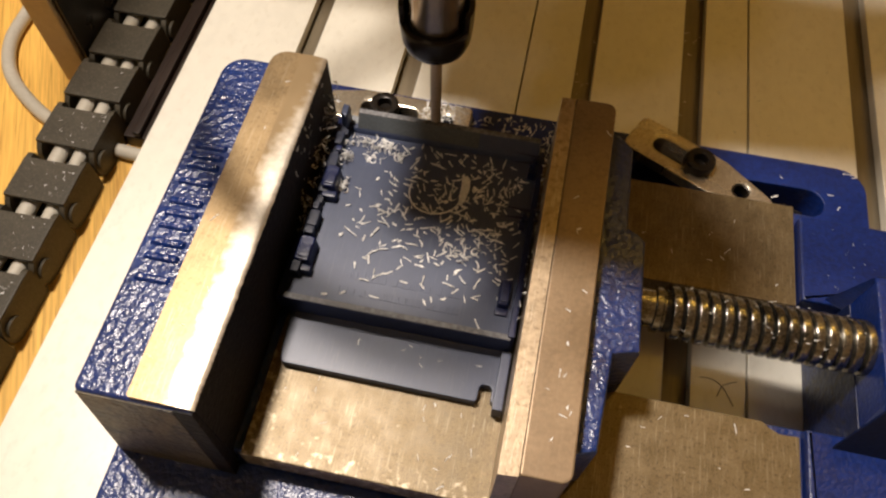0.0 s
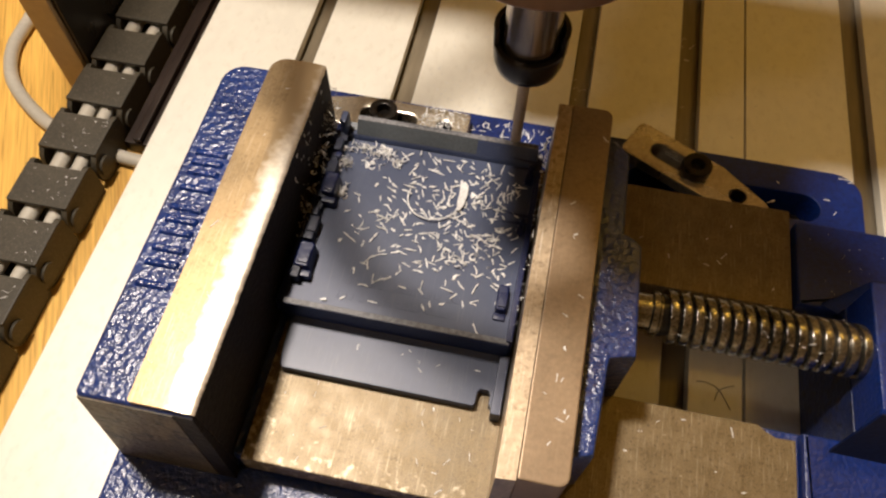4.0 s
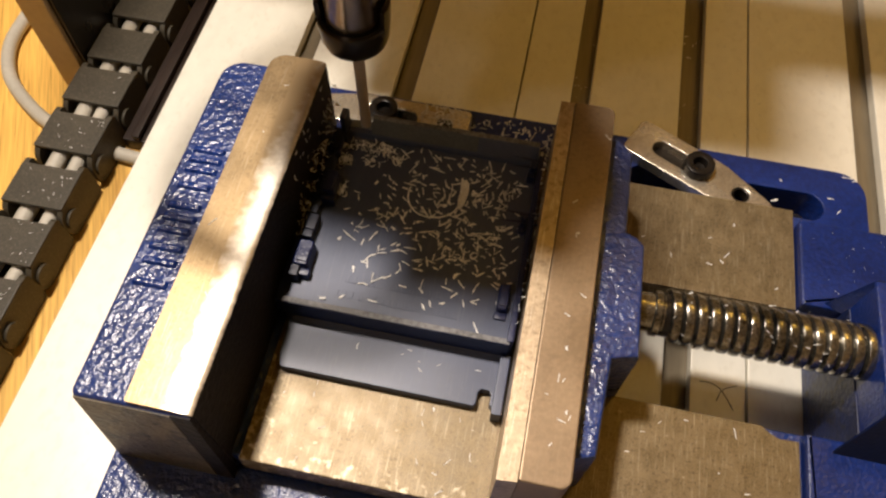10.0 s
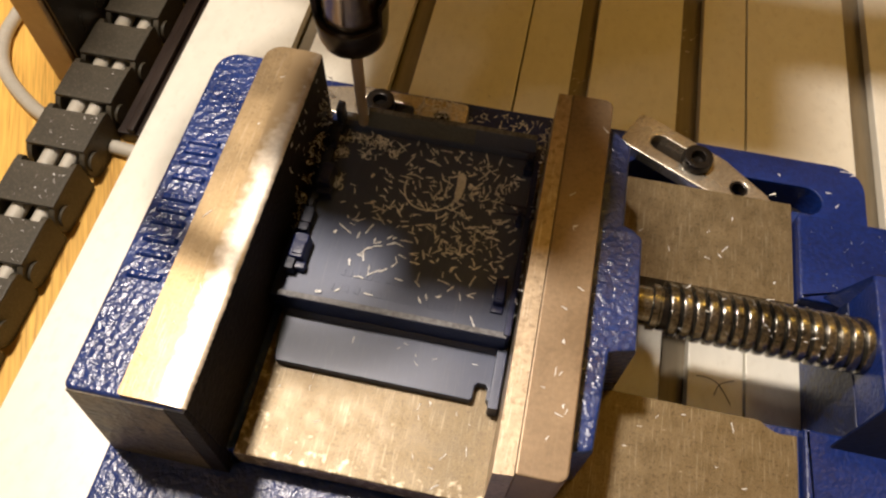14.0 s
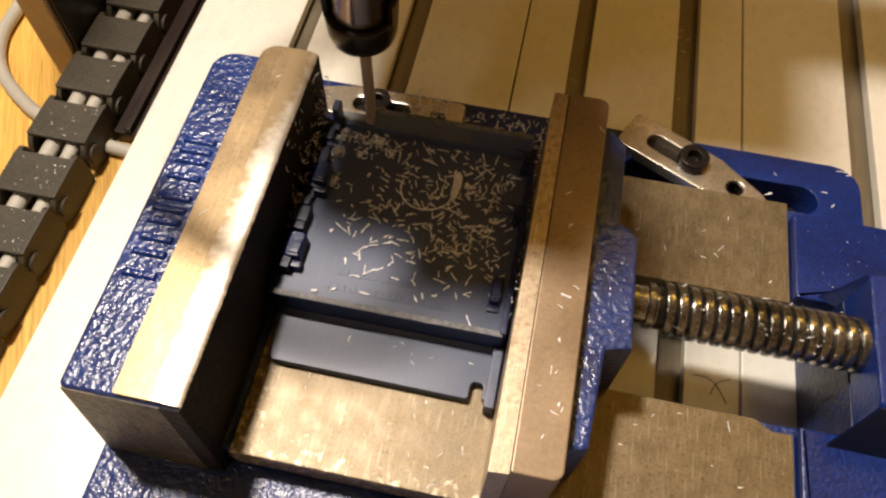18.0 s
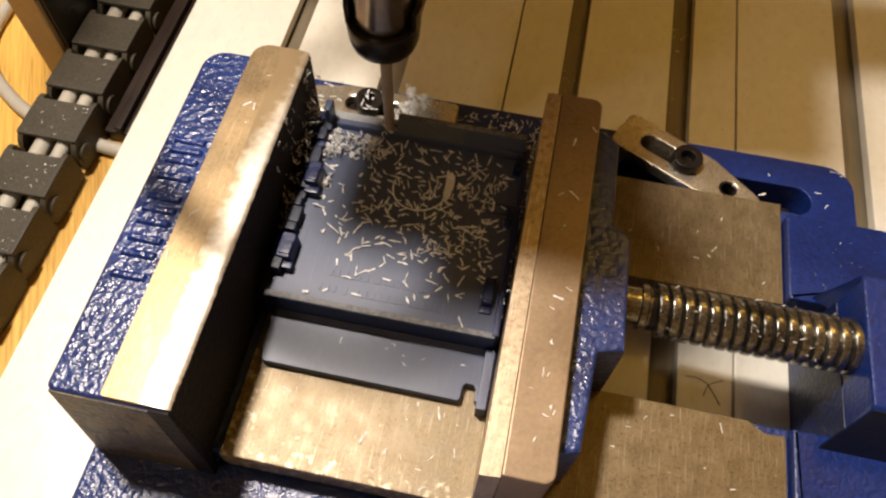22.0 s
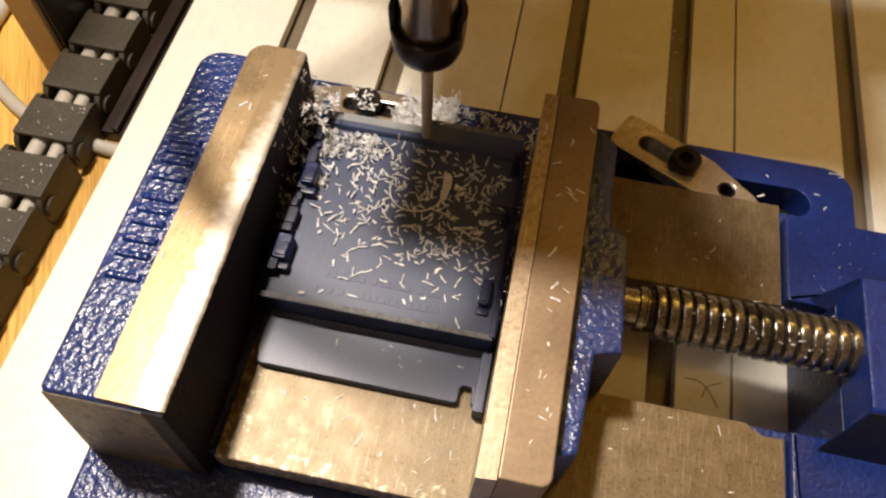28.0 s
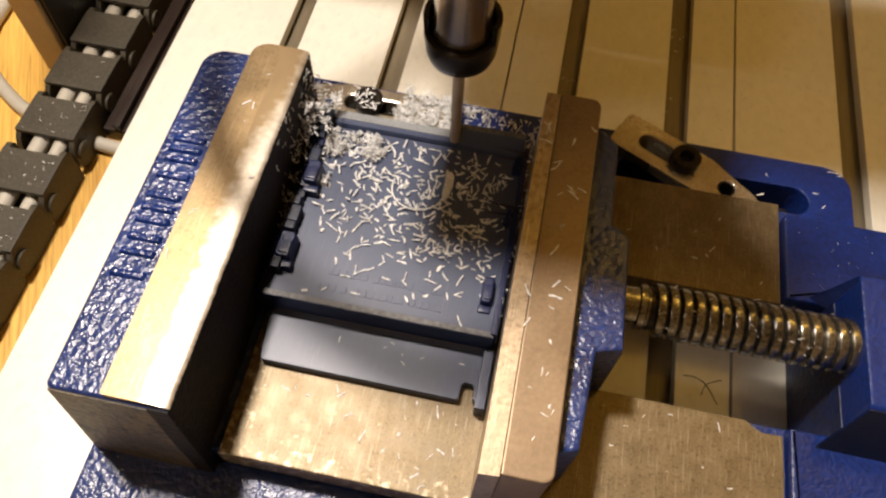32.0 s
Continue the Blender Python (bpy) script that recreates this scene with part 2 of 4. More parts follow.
# the painted highlight dims towards the shaded rear of the jaw
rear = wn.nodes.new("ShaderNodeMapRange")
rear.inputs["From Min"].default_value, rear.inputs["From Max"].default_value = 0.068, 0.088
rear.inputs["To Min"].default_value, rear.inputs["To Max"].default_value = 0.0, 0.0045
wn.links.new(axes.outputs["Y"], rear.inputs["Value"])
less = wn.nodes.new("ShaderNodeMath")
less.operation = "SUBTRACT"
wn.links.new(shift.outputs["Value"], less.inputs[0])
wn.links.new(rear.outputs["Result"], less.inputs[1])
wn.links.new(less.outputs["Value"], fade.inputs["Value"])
lit_mix = wn.nodes.new("ShaderNodeMix")
lit_mix.data_type = "RGBA"
lit_mix.inputs["A"].default_value = (0.345, 0.248, 0.134, 1)
wn.links.new(fade.outputs["Result"], lit_mix.inputs["Factor"])
wn.links.new(lit_colour, lit_mix.inputs["B"])
wn.links.new(lit_mix.outputs["Result"], wb.inputs["Base Color"])

# bright worn flecks near the left edge, bright flecks near the front edge of the ground bed
bn = M_BED.node_tree
bb = bn.nodes["Principled BSDF"]
bed_colour = bb.inputs["Base Color"].links[0].from_socket
bed_place = bn.nodes.new("ShaderNodeTexCoord")
bed_axes = bn.nodes.new("ShaderNodeSeparateXYZ")
bn.links.new(bed_place.outputs["Object"], bed_axes.inputs["Vector"])
flecks = bn.nodes.new("ShaderNodeTexNoise")
flecks.inputs["Scale"].default_value = 420
flecks.inputs["Detail"].default_value = 3
bn.links.new(bed_place.outputs["Object"], flecks.inputs["Vector"])
nearness = []
for axis_name, far, close in (("X", 0.013, 0.002), ("Y", 0.009, -0.002)):
    near = bn.nodes.new("ShaderNodeMapRange")
    near.inputs["From Min"].default_value, near.inputs["From Max"].default_value = far, close
    near.inputs["To Min"].default_value, near.inputs["To Max"].default_value = -0.12, 0.10
    bn.links.new(bed_axes.outputs[axis_name], near.inputs["Value"])
    nearness.append(near)
closest = bn.nodes.new("ShaderNodeMath")
closest.operation = "MAXIMUM"
bn.links.new(nearness[0].outputs["Result"], closest.inputs[0])
bn.links.new(nearness[1].outputs["Result"], closest.inputs[1])
raised = bn.nodes.new("ShaderNodeMath")
raised.operation = "ADD"
bn.links.new(flecks.outputs["Fac"], raised.inputs[0])
bn.links.new(closest.outputs["Value"], raised.inputs[1])
bare = bn.nodes.new("ShaderNodeMapRange")
bare.inputs["From Min"].default_value, bare.inputs["From Max"].default_value = 0.57, 0.68
bare.inputs["To Max"].default_value = 0.75
bn.links.new(raised.outputs["Value"], bare.inputs["Value"])
bed_mix = bn.nodes.new("ShaderNodeMix")
bed_mix.data_type = "RGBA"
bed_mix.inputs["B"].default_value = (0.62, 0.54, 0.40, 1)
bn.links.new(bare.outputs["Result"], bed_mix.inputs["Factor"])
bn.links.new(bed_colour, bed_mix.inputs["A"])
bn.links.new(bed_mix.outputs["Result"], bb.inputs["Base Color"])

# ---- mesh helpers ----


def add_box(bm, x0, x1, y0, y1, z0, z1, bevel=0.0, seg=2):
    b = bmesh.new()
    bmesh.ops.create_cube(b, size=1)
    for v in b.verts:
        v.co = Vector((x0 if v.co.x < 0 else x1, y0 if v.co.y < 0 else y1, z0 if v.co.z < 0 else z1))
    if bevel:
        bmesh.ops.bevel(b, geom=list(b.edges), offset=bevel, segments=seg, affect="EDGES", profile=0.5)
    merge(bm, b)


def merge(bm, b, m=None):
    """Add the mesh b to bm, moved by m, and free b."""
    if m is not None:
        b.transform(m)
    me = bpy.data.meshes.new("joint")
    b.to_mesh(me)
    b.free()
    bm.from_mesh(me)
    bpy.data.meshes.remove(me)


def add_prism(bm, outline, z0, z1, bevel=0.0, seg=2, top=None):
    """An upright prism over an outline; top: another outline of as many corners for its upper end."""
    b = bmesh.new()
    lo = [b.verts.new((x, y, z0)) for x, y in outline]
    hi = [b.verts.new((x, y, z1)) for x, y in (top or outline)]
    n = len(lo)
    b.faces.new(list(reversed(lo)))
    b.faces.new(hi)
    for i in range(n):
        b.faces.new((lo[i], lo[(i + 1) % n], hi[(i + 1) % n], hi[i]))
    bmesh.ops.recalc_face_normals(b, faces=b.faces)
    if bevel:
        up = [e for e in b.edges if e.verts[0].co.z > z1 - 1e-6 and e.verts[1].co.z > z1 - 1e-6]
        bmesh.ops.bevel(b, geom=up, offset=bevel, segments=seg, affect="EDGES", profile=0.5)
    merge(bm, b)


def rounded(x0, x1, y0, y1, r, steps=5):
    """A rectangle with rounded corners; r: one radius, or four from the lower left, counter-clockwise."""
    r = [r] * 4 if isinstance(r, (int, float)) else r
    pts = []
    for (cx, cy, a0), q in zip(((x0, y0, 180), (x1, y0, 270), (x1, y1, 0), (x0, y1, 90)), r):
        if q <= 0:
            pts.append((cx, cy))
            continue
        ox, oy = cx + (q if cx == x0 else -q), cy + (q if cy == y0 else -q)
        for i in range(steps + 1):
            a = radians(a0 + 90 * i / steps)
            pts.append((ox + q * math.cos(a), oy + q * math.sin(a)))
    return pts


def add_plate(bm, outer, holes, z0, z1):
    """A flat plate with holes through it."""
    b = bmesh.new()
    edges = []
    for loop in [outer] + holes:
        vs = [b.verts.new((x, y, z0)) for x, y in loop]
        edges += [b.edges.new((vs[i], vs[(i + 1) % len(vs)])) for i in range(len(vs))]
    bmesh.ops.triangle_fill(b, use_beauty=True, use_dissolve=False, edges=edges)
    ext = bmesh.ops.extrude_face_region(b, geom=list(b.faces))
    for v in ext["geom"]:
        if isinstance(v, bmesh.types.BMVert):
            v.co.z = z1
    bmesh.ops.recalc_face_normals(b, faces=b.faces)
    rim = [e for e in b.edges if len(e.link_faces) == 2 and abs(e.verts[0].co.z - z1) < 1e-5 and abs(e.verts[1].co.z - z1) < 1e-5 and e.calc_face_angle(0) > 1]
    bmesh.ops.bevel(b, geom=rim, offset=0.8, segments=2, affect="EDGES", profile=0.5)
    merge(bm, b)


def add_lathe(bm, profile, n=40, m=None, caps=True):
    """A body of revolution round z from (radius, height) pairs."""
    b = bmesh.new()
    rings = [[b.verts.new((r * math.cos(2 * math.pi * i / n), r * math.sin(2 * math.pi * i / n), z)) for i in range(n)] for r, z in profile]
    for lo, hi in zip(rings, rings[1:]):
        for i in range(n):
            b.faces.new((lo[i], lo[(i + 1) % n], hi[(i + 1) % n], hi[i]))
    if caps:
        b.faces.new(list(reversed(rings[0])))
        b.faces.new(rings[-1])
    bmesh.ops.recalc_face_normals(b, faces=b.faces)
    merge(bm, b, m)


def add_tube(bm, points, r, n=10):
    """A round tube along points."""
    b = bmesh.new()
    rings = []
    for i, p in enumerate(points):
        a, c = Vector(points[max(0, i - 1)]), Vector(points[min(len(points) - 1, i + 1)])
        d = (c - a).normalized()
        s = d.cross(Vector((0.13, 0.2, 1))).normalized()
        u = s.cross(d)
        rings.append([b.verts.new(Vector(p) + r * (math.cos(2 * math.pi * k / n) * s + math.sin(2 * math.pi * k / n) * u)) for k in range(n)])
    for lo, hi in zip(rings, rings[1:]):
        for k in range(n):
            b.faces.new((lo[k], lo[(k + 1) % n], hi[(k + 1) % n], hi[k]))
    b.faces.new(rings[0])
    b.faces.new(rings[-1])
    bmesh.ops.recalc_face_normals(b, faces=b.faces)
    merge(bm, b)


def smooth_path(points, steps=6):
    """A Catmull-Rom line through points."""
    p = [Vector(q) for q in points]
    p = [2 * p[0] - p[1]] + p + [2 * p[-1] - p[-2]]
    out = []
    for a, b, c, d in zip(p, p[1:], p[2:], p[3:]):
        for k in range(steps):
            s = k / steps
            out.append(0.5 * (2 * b + (c - a) * s + (2 * a - 5 * b + 4 * c - d) * s * s + (3 * b - 3 * c + d - a) * s ** 3))
    return out + [p[-2]]


def part(name, bm, material, parent=None, label="", smooth=35):
    """Link a mesh in millimetres as one object."""
    me = bpy.data.meshes.new(name)
    bm.transform(Matrix.Scale(MM, 4))
    bm.to_mesh(me)
    bm.free()
    me.materials.append(material)
    if smooth:
        me.shade_smooth()
        me.set_sharp_from_angle(angle=radians(smooth))
    ob = new(name, me)
    if smooth:
        level = ob.modifiers.new("flat_faces", "WEIGHTED_NORMAL")
        level.keep_sharp, level.weight = True, 90
    if parent is not None:
        ob.parent = parent
        if parent.type == "EMPTY":
            ob.matrix_parent_inverse = parent.matrix_basis.inverted()
    if label:
        tagged(ob, label)
    return ob


def thing(name, label, category, x=0, y=0, z=0, group="", kind=""):
    ob = new(name)
    ob.empty_display_size = 0.01
    ob.matrix_world = pose(x * MM, y * MM, z * MM)
    return tagged(ob, label, category, group, kind)


def box_part(name, dims, material, parent, label="", bevel=0.4, seg=2):
    bm = bmesh.new()
    add_box(bm, *dims, bevel, seg)
    return part(name, bm, material, parent, label)


def cylinder_between(bm, a, b, r, n=24):
    a, b = Vector(a), Vector(b)
    m = Matrix.Translation(a) @ (b - a).to_track_quat("Z", "Y").to_matrix().to_4x4()
    add_lathe(bm, [(r, 0), (r, (b - a).length)], n, m)


# ---- the room and the bench ----


def structure(name, dims, material, label, bevel=0.0):
    bm = bmesh.new()
    add_box(bm, *dims, bevel)
    return tagged(part(name, bm, material), label, kind="structure")


structure("bench_top", (-500, 700, -500, 900, -74, -44), M_WOOD, "orange varnished pine board under the milling machine", 2)
# unseen shell that closes the room; its cream tone is set for bounced light
structure("floor", (-1500, 1700, -1500, 1900, -820, -800), M_WALL, "plain cream floor of the workshop")
structure("ceiling", (-1500, 1700, -1500, 1900, 1600, 1620), M_WALL, "plain cream ceiling of the workshop")
structure("wall_north", (-1500, 1700, 1900, 1950, -800, 1600), M_WALL, "plain cream plaster wall")
structure("wall_south", (-1500, 1700, -1550, -1500, -800, 1600), M_WALL, "plain cream plaster wall")
structure("wall_east", (1700, 1750, -1500, 1900, -800, 1600), M_WALL, "plain cream plaster wall")
structure("wall_west", (-1550, -1500, -1500, 1900, -800, 1600), M_WALL, "plain cream plaster wall")

# ---- slotted aluminium table ----
TOP = -25.0
SLOTS = [(-35.0, -28.0), (5.4, 13.2), (70.7, 77.6), (110.3, 118.4), (172.8, 181.2)]
SEAMS = [51.6, 135.1]


def build_table():
    table = thing("slotted_table", "pale aluminium slotted table of a small milling machine", "machine table", 60, 150, -44)
    cuts = sorted([(a, b) for a, b in SLOTS] + [(s - 0.25, s + 0.25) for s in SEAMS])
    x = -74.3
    for a, b in cuts + [(300.0, 300.0)]:
        box_part("plank", (x, a, -160, 480, TOP - 4.5, TOP), M_ALU, table, bevel=0.5)
        x = b
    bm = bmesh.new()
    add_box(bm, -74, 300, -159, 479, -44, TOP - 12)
    part("underside", bm, M_SLOT_SHADE, table, "aluminium web, dulled in its colour for slot shade")
    # ledges in the darkened tone give the slots their shade
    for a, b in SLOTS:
        box_part("slot_ledge", (a + 0.3, b + 3, -159, 479, TOP - 12, TOP - 5.2), M_SLOT_SHADE, table, bevel=0.2)
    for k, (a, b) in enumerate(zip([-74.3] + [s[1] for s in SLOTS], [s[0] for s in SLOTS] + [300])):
        box_part("web", ((a + b) / 2 - 4, (a + b) / 2 + 4, -159, 479, TOP - 12, TOP - 4.5), M_SLOT_SHADE, table, bevel=0)
    return table


build_table()

# ---- cable chain, cable and gantry plate ----
CH_X0, CH_X1, CH_TOP, CH_LOW, PITCH, CH_Y0 = -114.5, -92.5, -28.0, -43.9, 22.6, -29.6


def build_link():
    link = thing("chain_link", "black nylon link of an open cable chain", "cable chain", group="links of the cable chain")
    w0, w1 = CH_X0, CH_X1
    box_part("cover", (w0 - 0.1, w1 + 0.1, -8.2, 8.2, CH_TOP - 1.8, CH_TOP), M_CHAIN, link, bevel=0.5)
    box_part("floor_bar", (w0 + 0.6, w1 - 0.6, -8.4, 8.4, CH_LOW, CH_LOW + 1.8), M_CHAIN, link, bevel=0.3)
    for s, x in ((1, w1), (-1, w0)):
        bm = bmesh.new()
        pts = rounded(-11.2, 11.2, CH_LOW, CH_TOP - 0.5, [6.5, 2, 2, 6.5], 5)
        b = bmesh.new()
        lo = [b.verts.new((x, y, z)) for y, z in pts]
        hi = [b.verts.new((x - s * 2.0, y, z)) for y, z in pts]
        b.faces.new(lo)
        b.faces.new(list(reversed(hi)))
        for i in range(len(lo)):
            b.faces.new((lo[i], lo[(i + 1) % len(lo)], hi[(i + 1) % len(lo)], hi[i]))
        bmesh.ops.recalc_face_normals(b, faces=b.faces)
        merge(bm, b)
        side = part("side_plate", bm, M_CHAIN, link)
        bm = bmesh.new()
        cylinder_between(bm, (x - s * 1.0, -6.5, (CH_TOP + CH_LOW) / 2), (x + s * 1.1, -6.5, (CH_TOP + CH_LOW) / 2), 3.6, 18)
        part("pivot", bm, M_CHAIN, side)
    return link


LINKS = []
first = build_link()
for k in range(14):
    LINKS.append((first if k == 0 else copy_thing(first, pose(0, 0, 0)), 0.4 * math.sin(k * 1.7), CH_Y0 + PITCH * k))
CABLES = []
for cx, r, lab in ((-107.2, 2.9, "grey round cable in the cable chain"), (-99.2, 2.5, "grey round cable in the cable chain")):
    bm = bmesh.new()
    add_tube(bm, smooth_path([(cx + 0.8 * math.sin(i * 1.3 + cx), -60 + 26 * i, CH_TOP - 5.2 + 0.5 * math.sin(i * 2.1)) for i in range(15)], 4), r, 12)
    CABLES.append(tagged(part("cable", bm, M_CABLE, None, "", 60), lab, "cable", "cables in the chain"))
bm = bmesh.new()
add_tube(bm, smooth_path([(-168, 215, -40), (-163, 190, -41), (-159.5, 170, -41.2), (-158, 150, -41.2), (-149, 133, -41.2), (-131, 119, -41.2), (-116, 112.5, -41.2), (-98, 108, -41.2), (-86, 106.5, -41.2), (-74, 106, -41.2)], 6), 2.7, 14)
tagged(part("loose_cable", bm, M_CABLE, None, "", 60), "grey cable in a loose bend on the pine board", "cable")
# rail widened and darkened to stand in for shade beside the chain
bm = bmesh.new()
add_box(bm, -91.5, -76.6, 112, 480, -44, -38, 0.5)
add_box(bm, -87.0, -84.0, 112, 480, -37.2, -35.0, 0.4)
tagged(part("rail_shade_strip", bm, mat("shade_brown_rail", (0.022, 0.012, 0.008), 0.45, 0.2)), "dark brown rail strip standing in for shade beside the slotted table", "rail")
bm = bmesh.new()
add_box(bm, -128.5, -117.0, 139, 290, -44, 252, 0.5)
GANTRY = tagged(part("gantry_side_plate", bm, M_PLATE), "tan upright side plate of the machine gantry", "machine frame")
# unseen beam, added and placed to shade the tray and the table's rear
bm = bmesh.new()
add_box(bm, -116.8, 339.8, 178, 206, 132, 204, 1.0)
part("unseen_shade_beam", bm, M_PLATE, GANTRY)
# thin black sheet paints shade onto the plate's inner face
bm = bmesh.new()
add_box(bm, -117.0, -115.2, 141, 288, -43.5, 130, 0.4)
part("inner_shade_sheet", bm, M_BOLT, GANTRY, "dark sheet standing in for shade on the side plate's inner face")
# unseen plate added to carry the far end of the beam
bm = bmesh.new()
add_box(bm, 340, 351.5, 139, 290, -44, 252, 0.5)
part("far_side_plate", bm, M_PLATE, GANTRY)

# ---- vise ----


def oval(x0, x1, r):
    return [(x0 + r * math.cos(radians(a)), r * math.sin(radians(a))) for a in range(90, 271, 20)] + [(x1 + r * math.cos(radians(a)), r * math.sin(radians(a))) for a in range(-90, 91, 20)]


JT = 33.4   # top of the jaws over the bed


def build_vise():
    vise = thing("drill_press_vise", "blue cast iron vise with bare steel jaws on a slotted table", "vise", 60, 50, -25)
    # base casting
    bm = bmesh.new()
    for d in ((-33, 66, 1.0, 103, -25, -1.5), (66, 146, 70.5, 103, -25, -1.5), (66, 146, 1, 35.5, -25, -1.5)):
        add_box(bm, *d, 1.0)
    part("base_body", bm, M_BLUE, vise)
    bm = bmesh.new()
    add_prism(bm, rounded(-34, 166, -30, 1.0, [8, 8, 2, 2]), -25, -12, 1.5)
    part("front_flange", bm, M_BLUE, vise)
    bm = bmesh.new()
    slot = [(x + 123.2, y + 115.5) for x, y in oval(-26, 26, 5.1)]
    add_plate(bm, rounded(-33, 168.3, 100, 131.6, [0, 0, 9, 6]), [slot], -25, -12)
    part("rear_flange", bm, M_BLUE_SOFT, vise)
    bm = bmesh.new()
    add_box(bm, 92.5, 152.5, 110.0, 121.0, -24.9, -23.5)
    part("slot_floor", bm, M_SHADED_CAST, vise, "floor of the mounting slot, darkened in its colour for shade")
    for y0, y1, notch in ((70.3, 104.0, False), (0.0, 35.7, True)):
        bm = bmesh.new()
        out = [(2.5, y0), (139.6, y0), (139.6, y1), (2.5, y1)]
        if notch:
            out = [(2.5, y0), (139.4, y0), (139.4, 33.0), (134.4, 32.8), (132.0, 33.8), (130.0, 35.3), (2.5, 35.7)]
        add_prism(bm, out, -9, 0.0, 0.5)
        part("bed_rail", bm, M_BED, vise, "bare ground cast iron bed rail")
    bm = bmesh.new()
    add_box(bm, 2.5, 66, 35.7, 70.3, -9, -0.3, 0.2)
    part("bed_rail", bm, M_BED, vise, "bare ground cast iron bed rail")
    # end block with the boss of the screw
    bm = bmesh.new()
    add_prism(bm, rounded(140.0, 230, -12, 34.6, [3, 3, 0, 0.5]), -25, 2.5, 1.2)
    add_prism(bm, rounded(140.0, 230, 71.2, 99.5, [0.5, 0, 3, 2]), -25, 2.5, 1.2)
    add_prism(bm, rounded(151.6, 229.9, 34.0, 72.0, 0), -24.9, 2.3)
    block = part("end_block", bm, M_BLUE_SOFT, vise)
    bm = bmesh.new()
    add_prism(bm, [(146, 31), (230, 30), (230, 78), (146, 72.5), (151.3, 70.5), (151.3, 35.2)], 2.0, 20.0, 1.0, 2, [(151, 36.5), (230, 36.5), (230, 74), (151.5, 71.8), (151, 70), (151, 38)])
    part("screw_boss", bm, M_BLUE_SOFT, block)
    # thin dark sheets over the boss flanks paint in their shade
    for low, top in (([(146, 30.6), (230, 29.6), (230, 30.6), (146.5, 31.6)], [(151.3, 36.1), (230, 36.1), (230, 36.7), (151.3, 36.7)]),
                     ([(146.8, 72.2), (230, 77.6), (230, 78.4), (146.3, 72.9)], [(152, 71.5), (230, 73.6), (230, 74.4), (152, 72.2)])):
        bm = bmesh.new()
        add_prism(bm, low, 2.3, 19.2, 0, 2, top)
        part("flank", bm, M_SHADE_NAVY, block, "flank of the boss, darkened in its colour for shade")
    bm = bmesh.new()
    add_box(bm, 150.9, 152.2, 34.8, 71.0, -24.8, 6.0, 0.4)
    part("window_edge", bm, M_STAIN, vise, "dark oily inner edge of the base window")
    # fixed jaw
    bm = bmesh.new()
    add_prism(bm, rounded(-33, -0.6, -2.4, 102, [3, 2, 2, 8]), -12.5, JT - 1.0, 1.0, 3, rounded(-27.4, -0.6, -0.6, 97.8, [1.6, 0.5, 0.5, 6]))
    jaw = part("fixed_jaw", bm, M_BLUE, vise)
    bm = bmesh.new()
    add_prism(bm, rounded(-15, -7.0, 0.0, 101.6, [0.6, 0, 0, 4.5]), JT - 3.0, JT, 0)
    part("jaw_top", bm, M_STEEL, jaw, "bare machined steel jaw top")
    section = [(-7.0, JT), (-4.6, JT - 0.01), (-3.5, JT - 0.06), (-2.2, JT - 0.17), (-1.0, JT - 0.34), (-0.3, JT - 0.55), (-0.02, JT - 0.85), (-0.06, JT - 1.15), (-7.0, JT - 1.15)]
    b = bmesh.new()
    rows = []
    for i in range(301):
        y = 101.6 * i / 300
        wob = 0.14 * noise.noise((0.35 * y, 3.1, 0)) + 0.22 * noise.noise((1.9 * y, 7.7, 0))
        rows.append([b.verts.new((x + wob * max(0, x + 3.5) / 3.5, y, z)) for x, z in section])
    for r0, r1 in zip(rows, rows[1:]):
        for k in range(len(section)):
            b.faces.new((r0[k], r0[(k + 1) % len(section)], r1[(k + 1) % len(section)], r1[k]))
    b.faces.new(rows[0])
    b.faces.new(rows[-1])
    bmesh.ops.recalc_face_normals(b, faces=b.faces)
    part("jaw_edge", b, M_LIT_EDGE, jaw, "bright steel edge of the jaw with a painted highlight", 50)
    # oily jaw face, its colour darkened because it faces away from the light
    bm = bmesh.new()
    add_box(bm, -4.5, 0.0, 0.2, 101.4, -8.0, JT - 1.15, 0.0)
    part("jaw_face", bm, M_SHADED_CAST, jaw, "oily face of the jaw, darkened in its colour for shade")
    bm = bmesh.new()
    add_prism(bm, [(-32, -2.9), (-5.0, -2.9), (-5.0, 0), (-32, 0)], -12.4, JT - 1.9, 0, 2, [(-26.8, -0.9), (-5.0, -0.9), (-5.0, 2), (-26.8, 2)])
    part("jaw_end", bm, M_RAW, jaw, "dark unpainted end of the jaw casting")
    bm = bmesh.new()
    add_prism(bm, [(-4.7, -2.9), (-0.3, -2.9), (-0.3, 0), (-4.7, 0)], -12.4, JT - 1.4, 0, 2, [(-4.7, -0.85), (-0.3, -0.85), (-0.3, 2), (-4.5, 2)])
    part("plate_end", bm, M_SHADED_CAST, jaw, "end of the jaw plate, darkened in its colour for shade")
    # raised maker's mark: plain bars
    for group in ((27.7,), (33.4, 37.4), (42.2, 45.7, 49.2), (55.2,), (60.2, 63.3, 66.4)):
        bm = bmesh.new()
        for y in group:
            low = rounded(-25.4, -16.2, y - 1.3, y + 1.3, 0.8)
            top = rounded(-24.6, -17.0, y - 0.65, y + 0.65, 0.5)
            add_prism(bm, low, JT - 1.4, JT - 0.15, 0.3, 2, top)
        part("raised_mark", bm, M_BLUE_WET, jaw, "raised cast mark in plain bars")
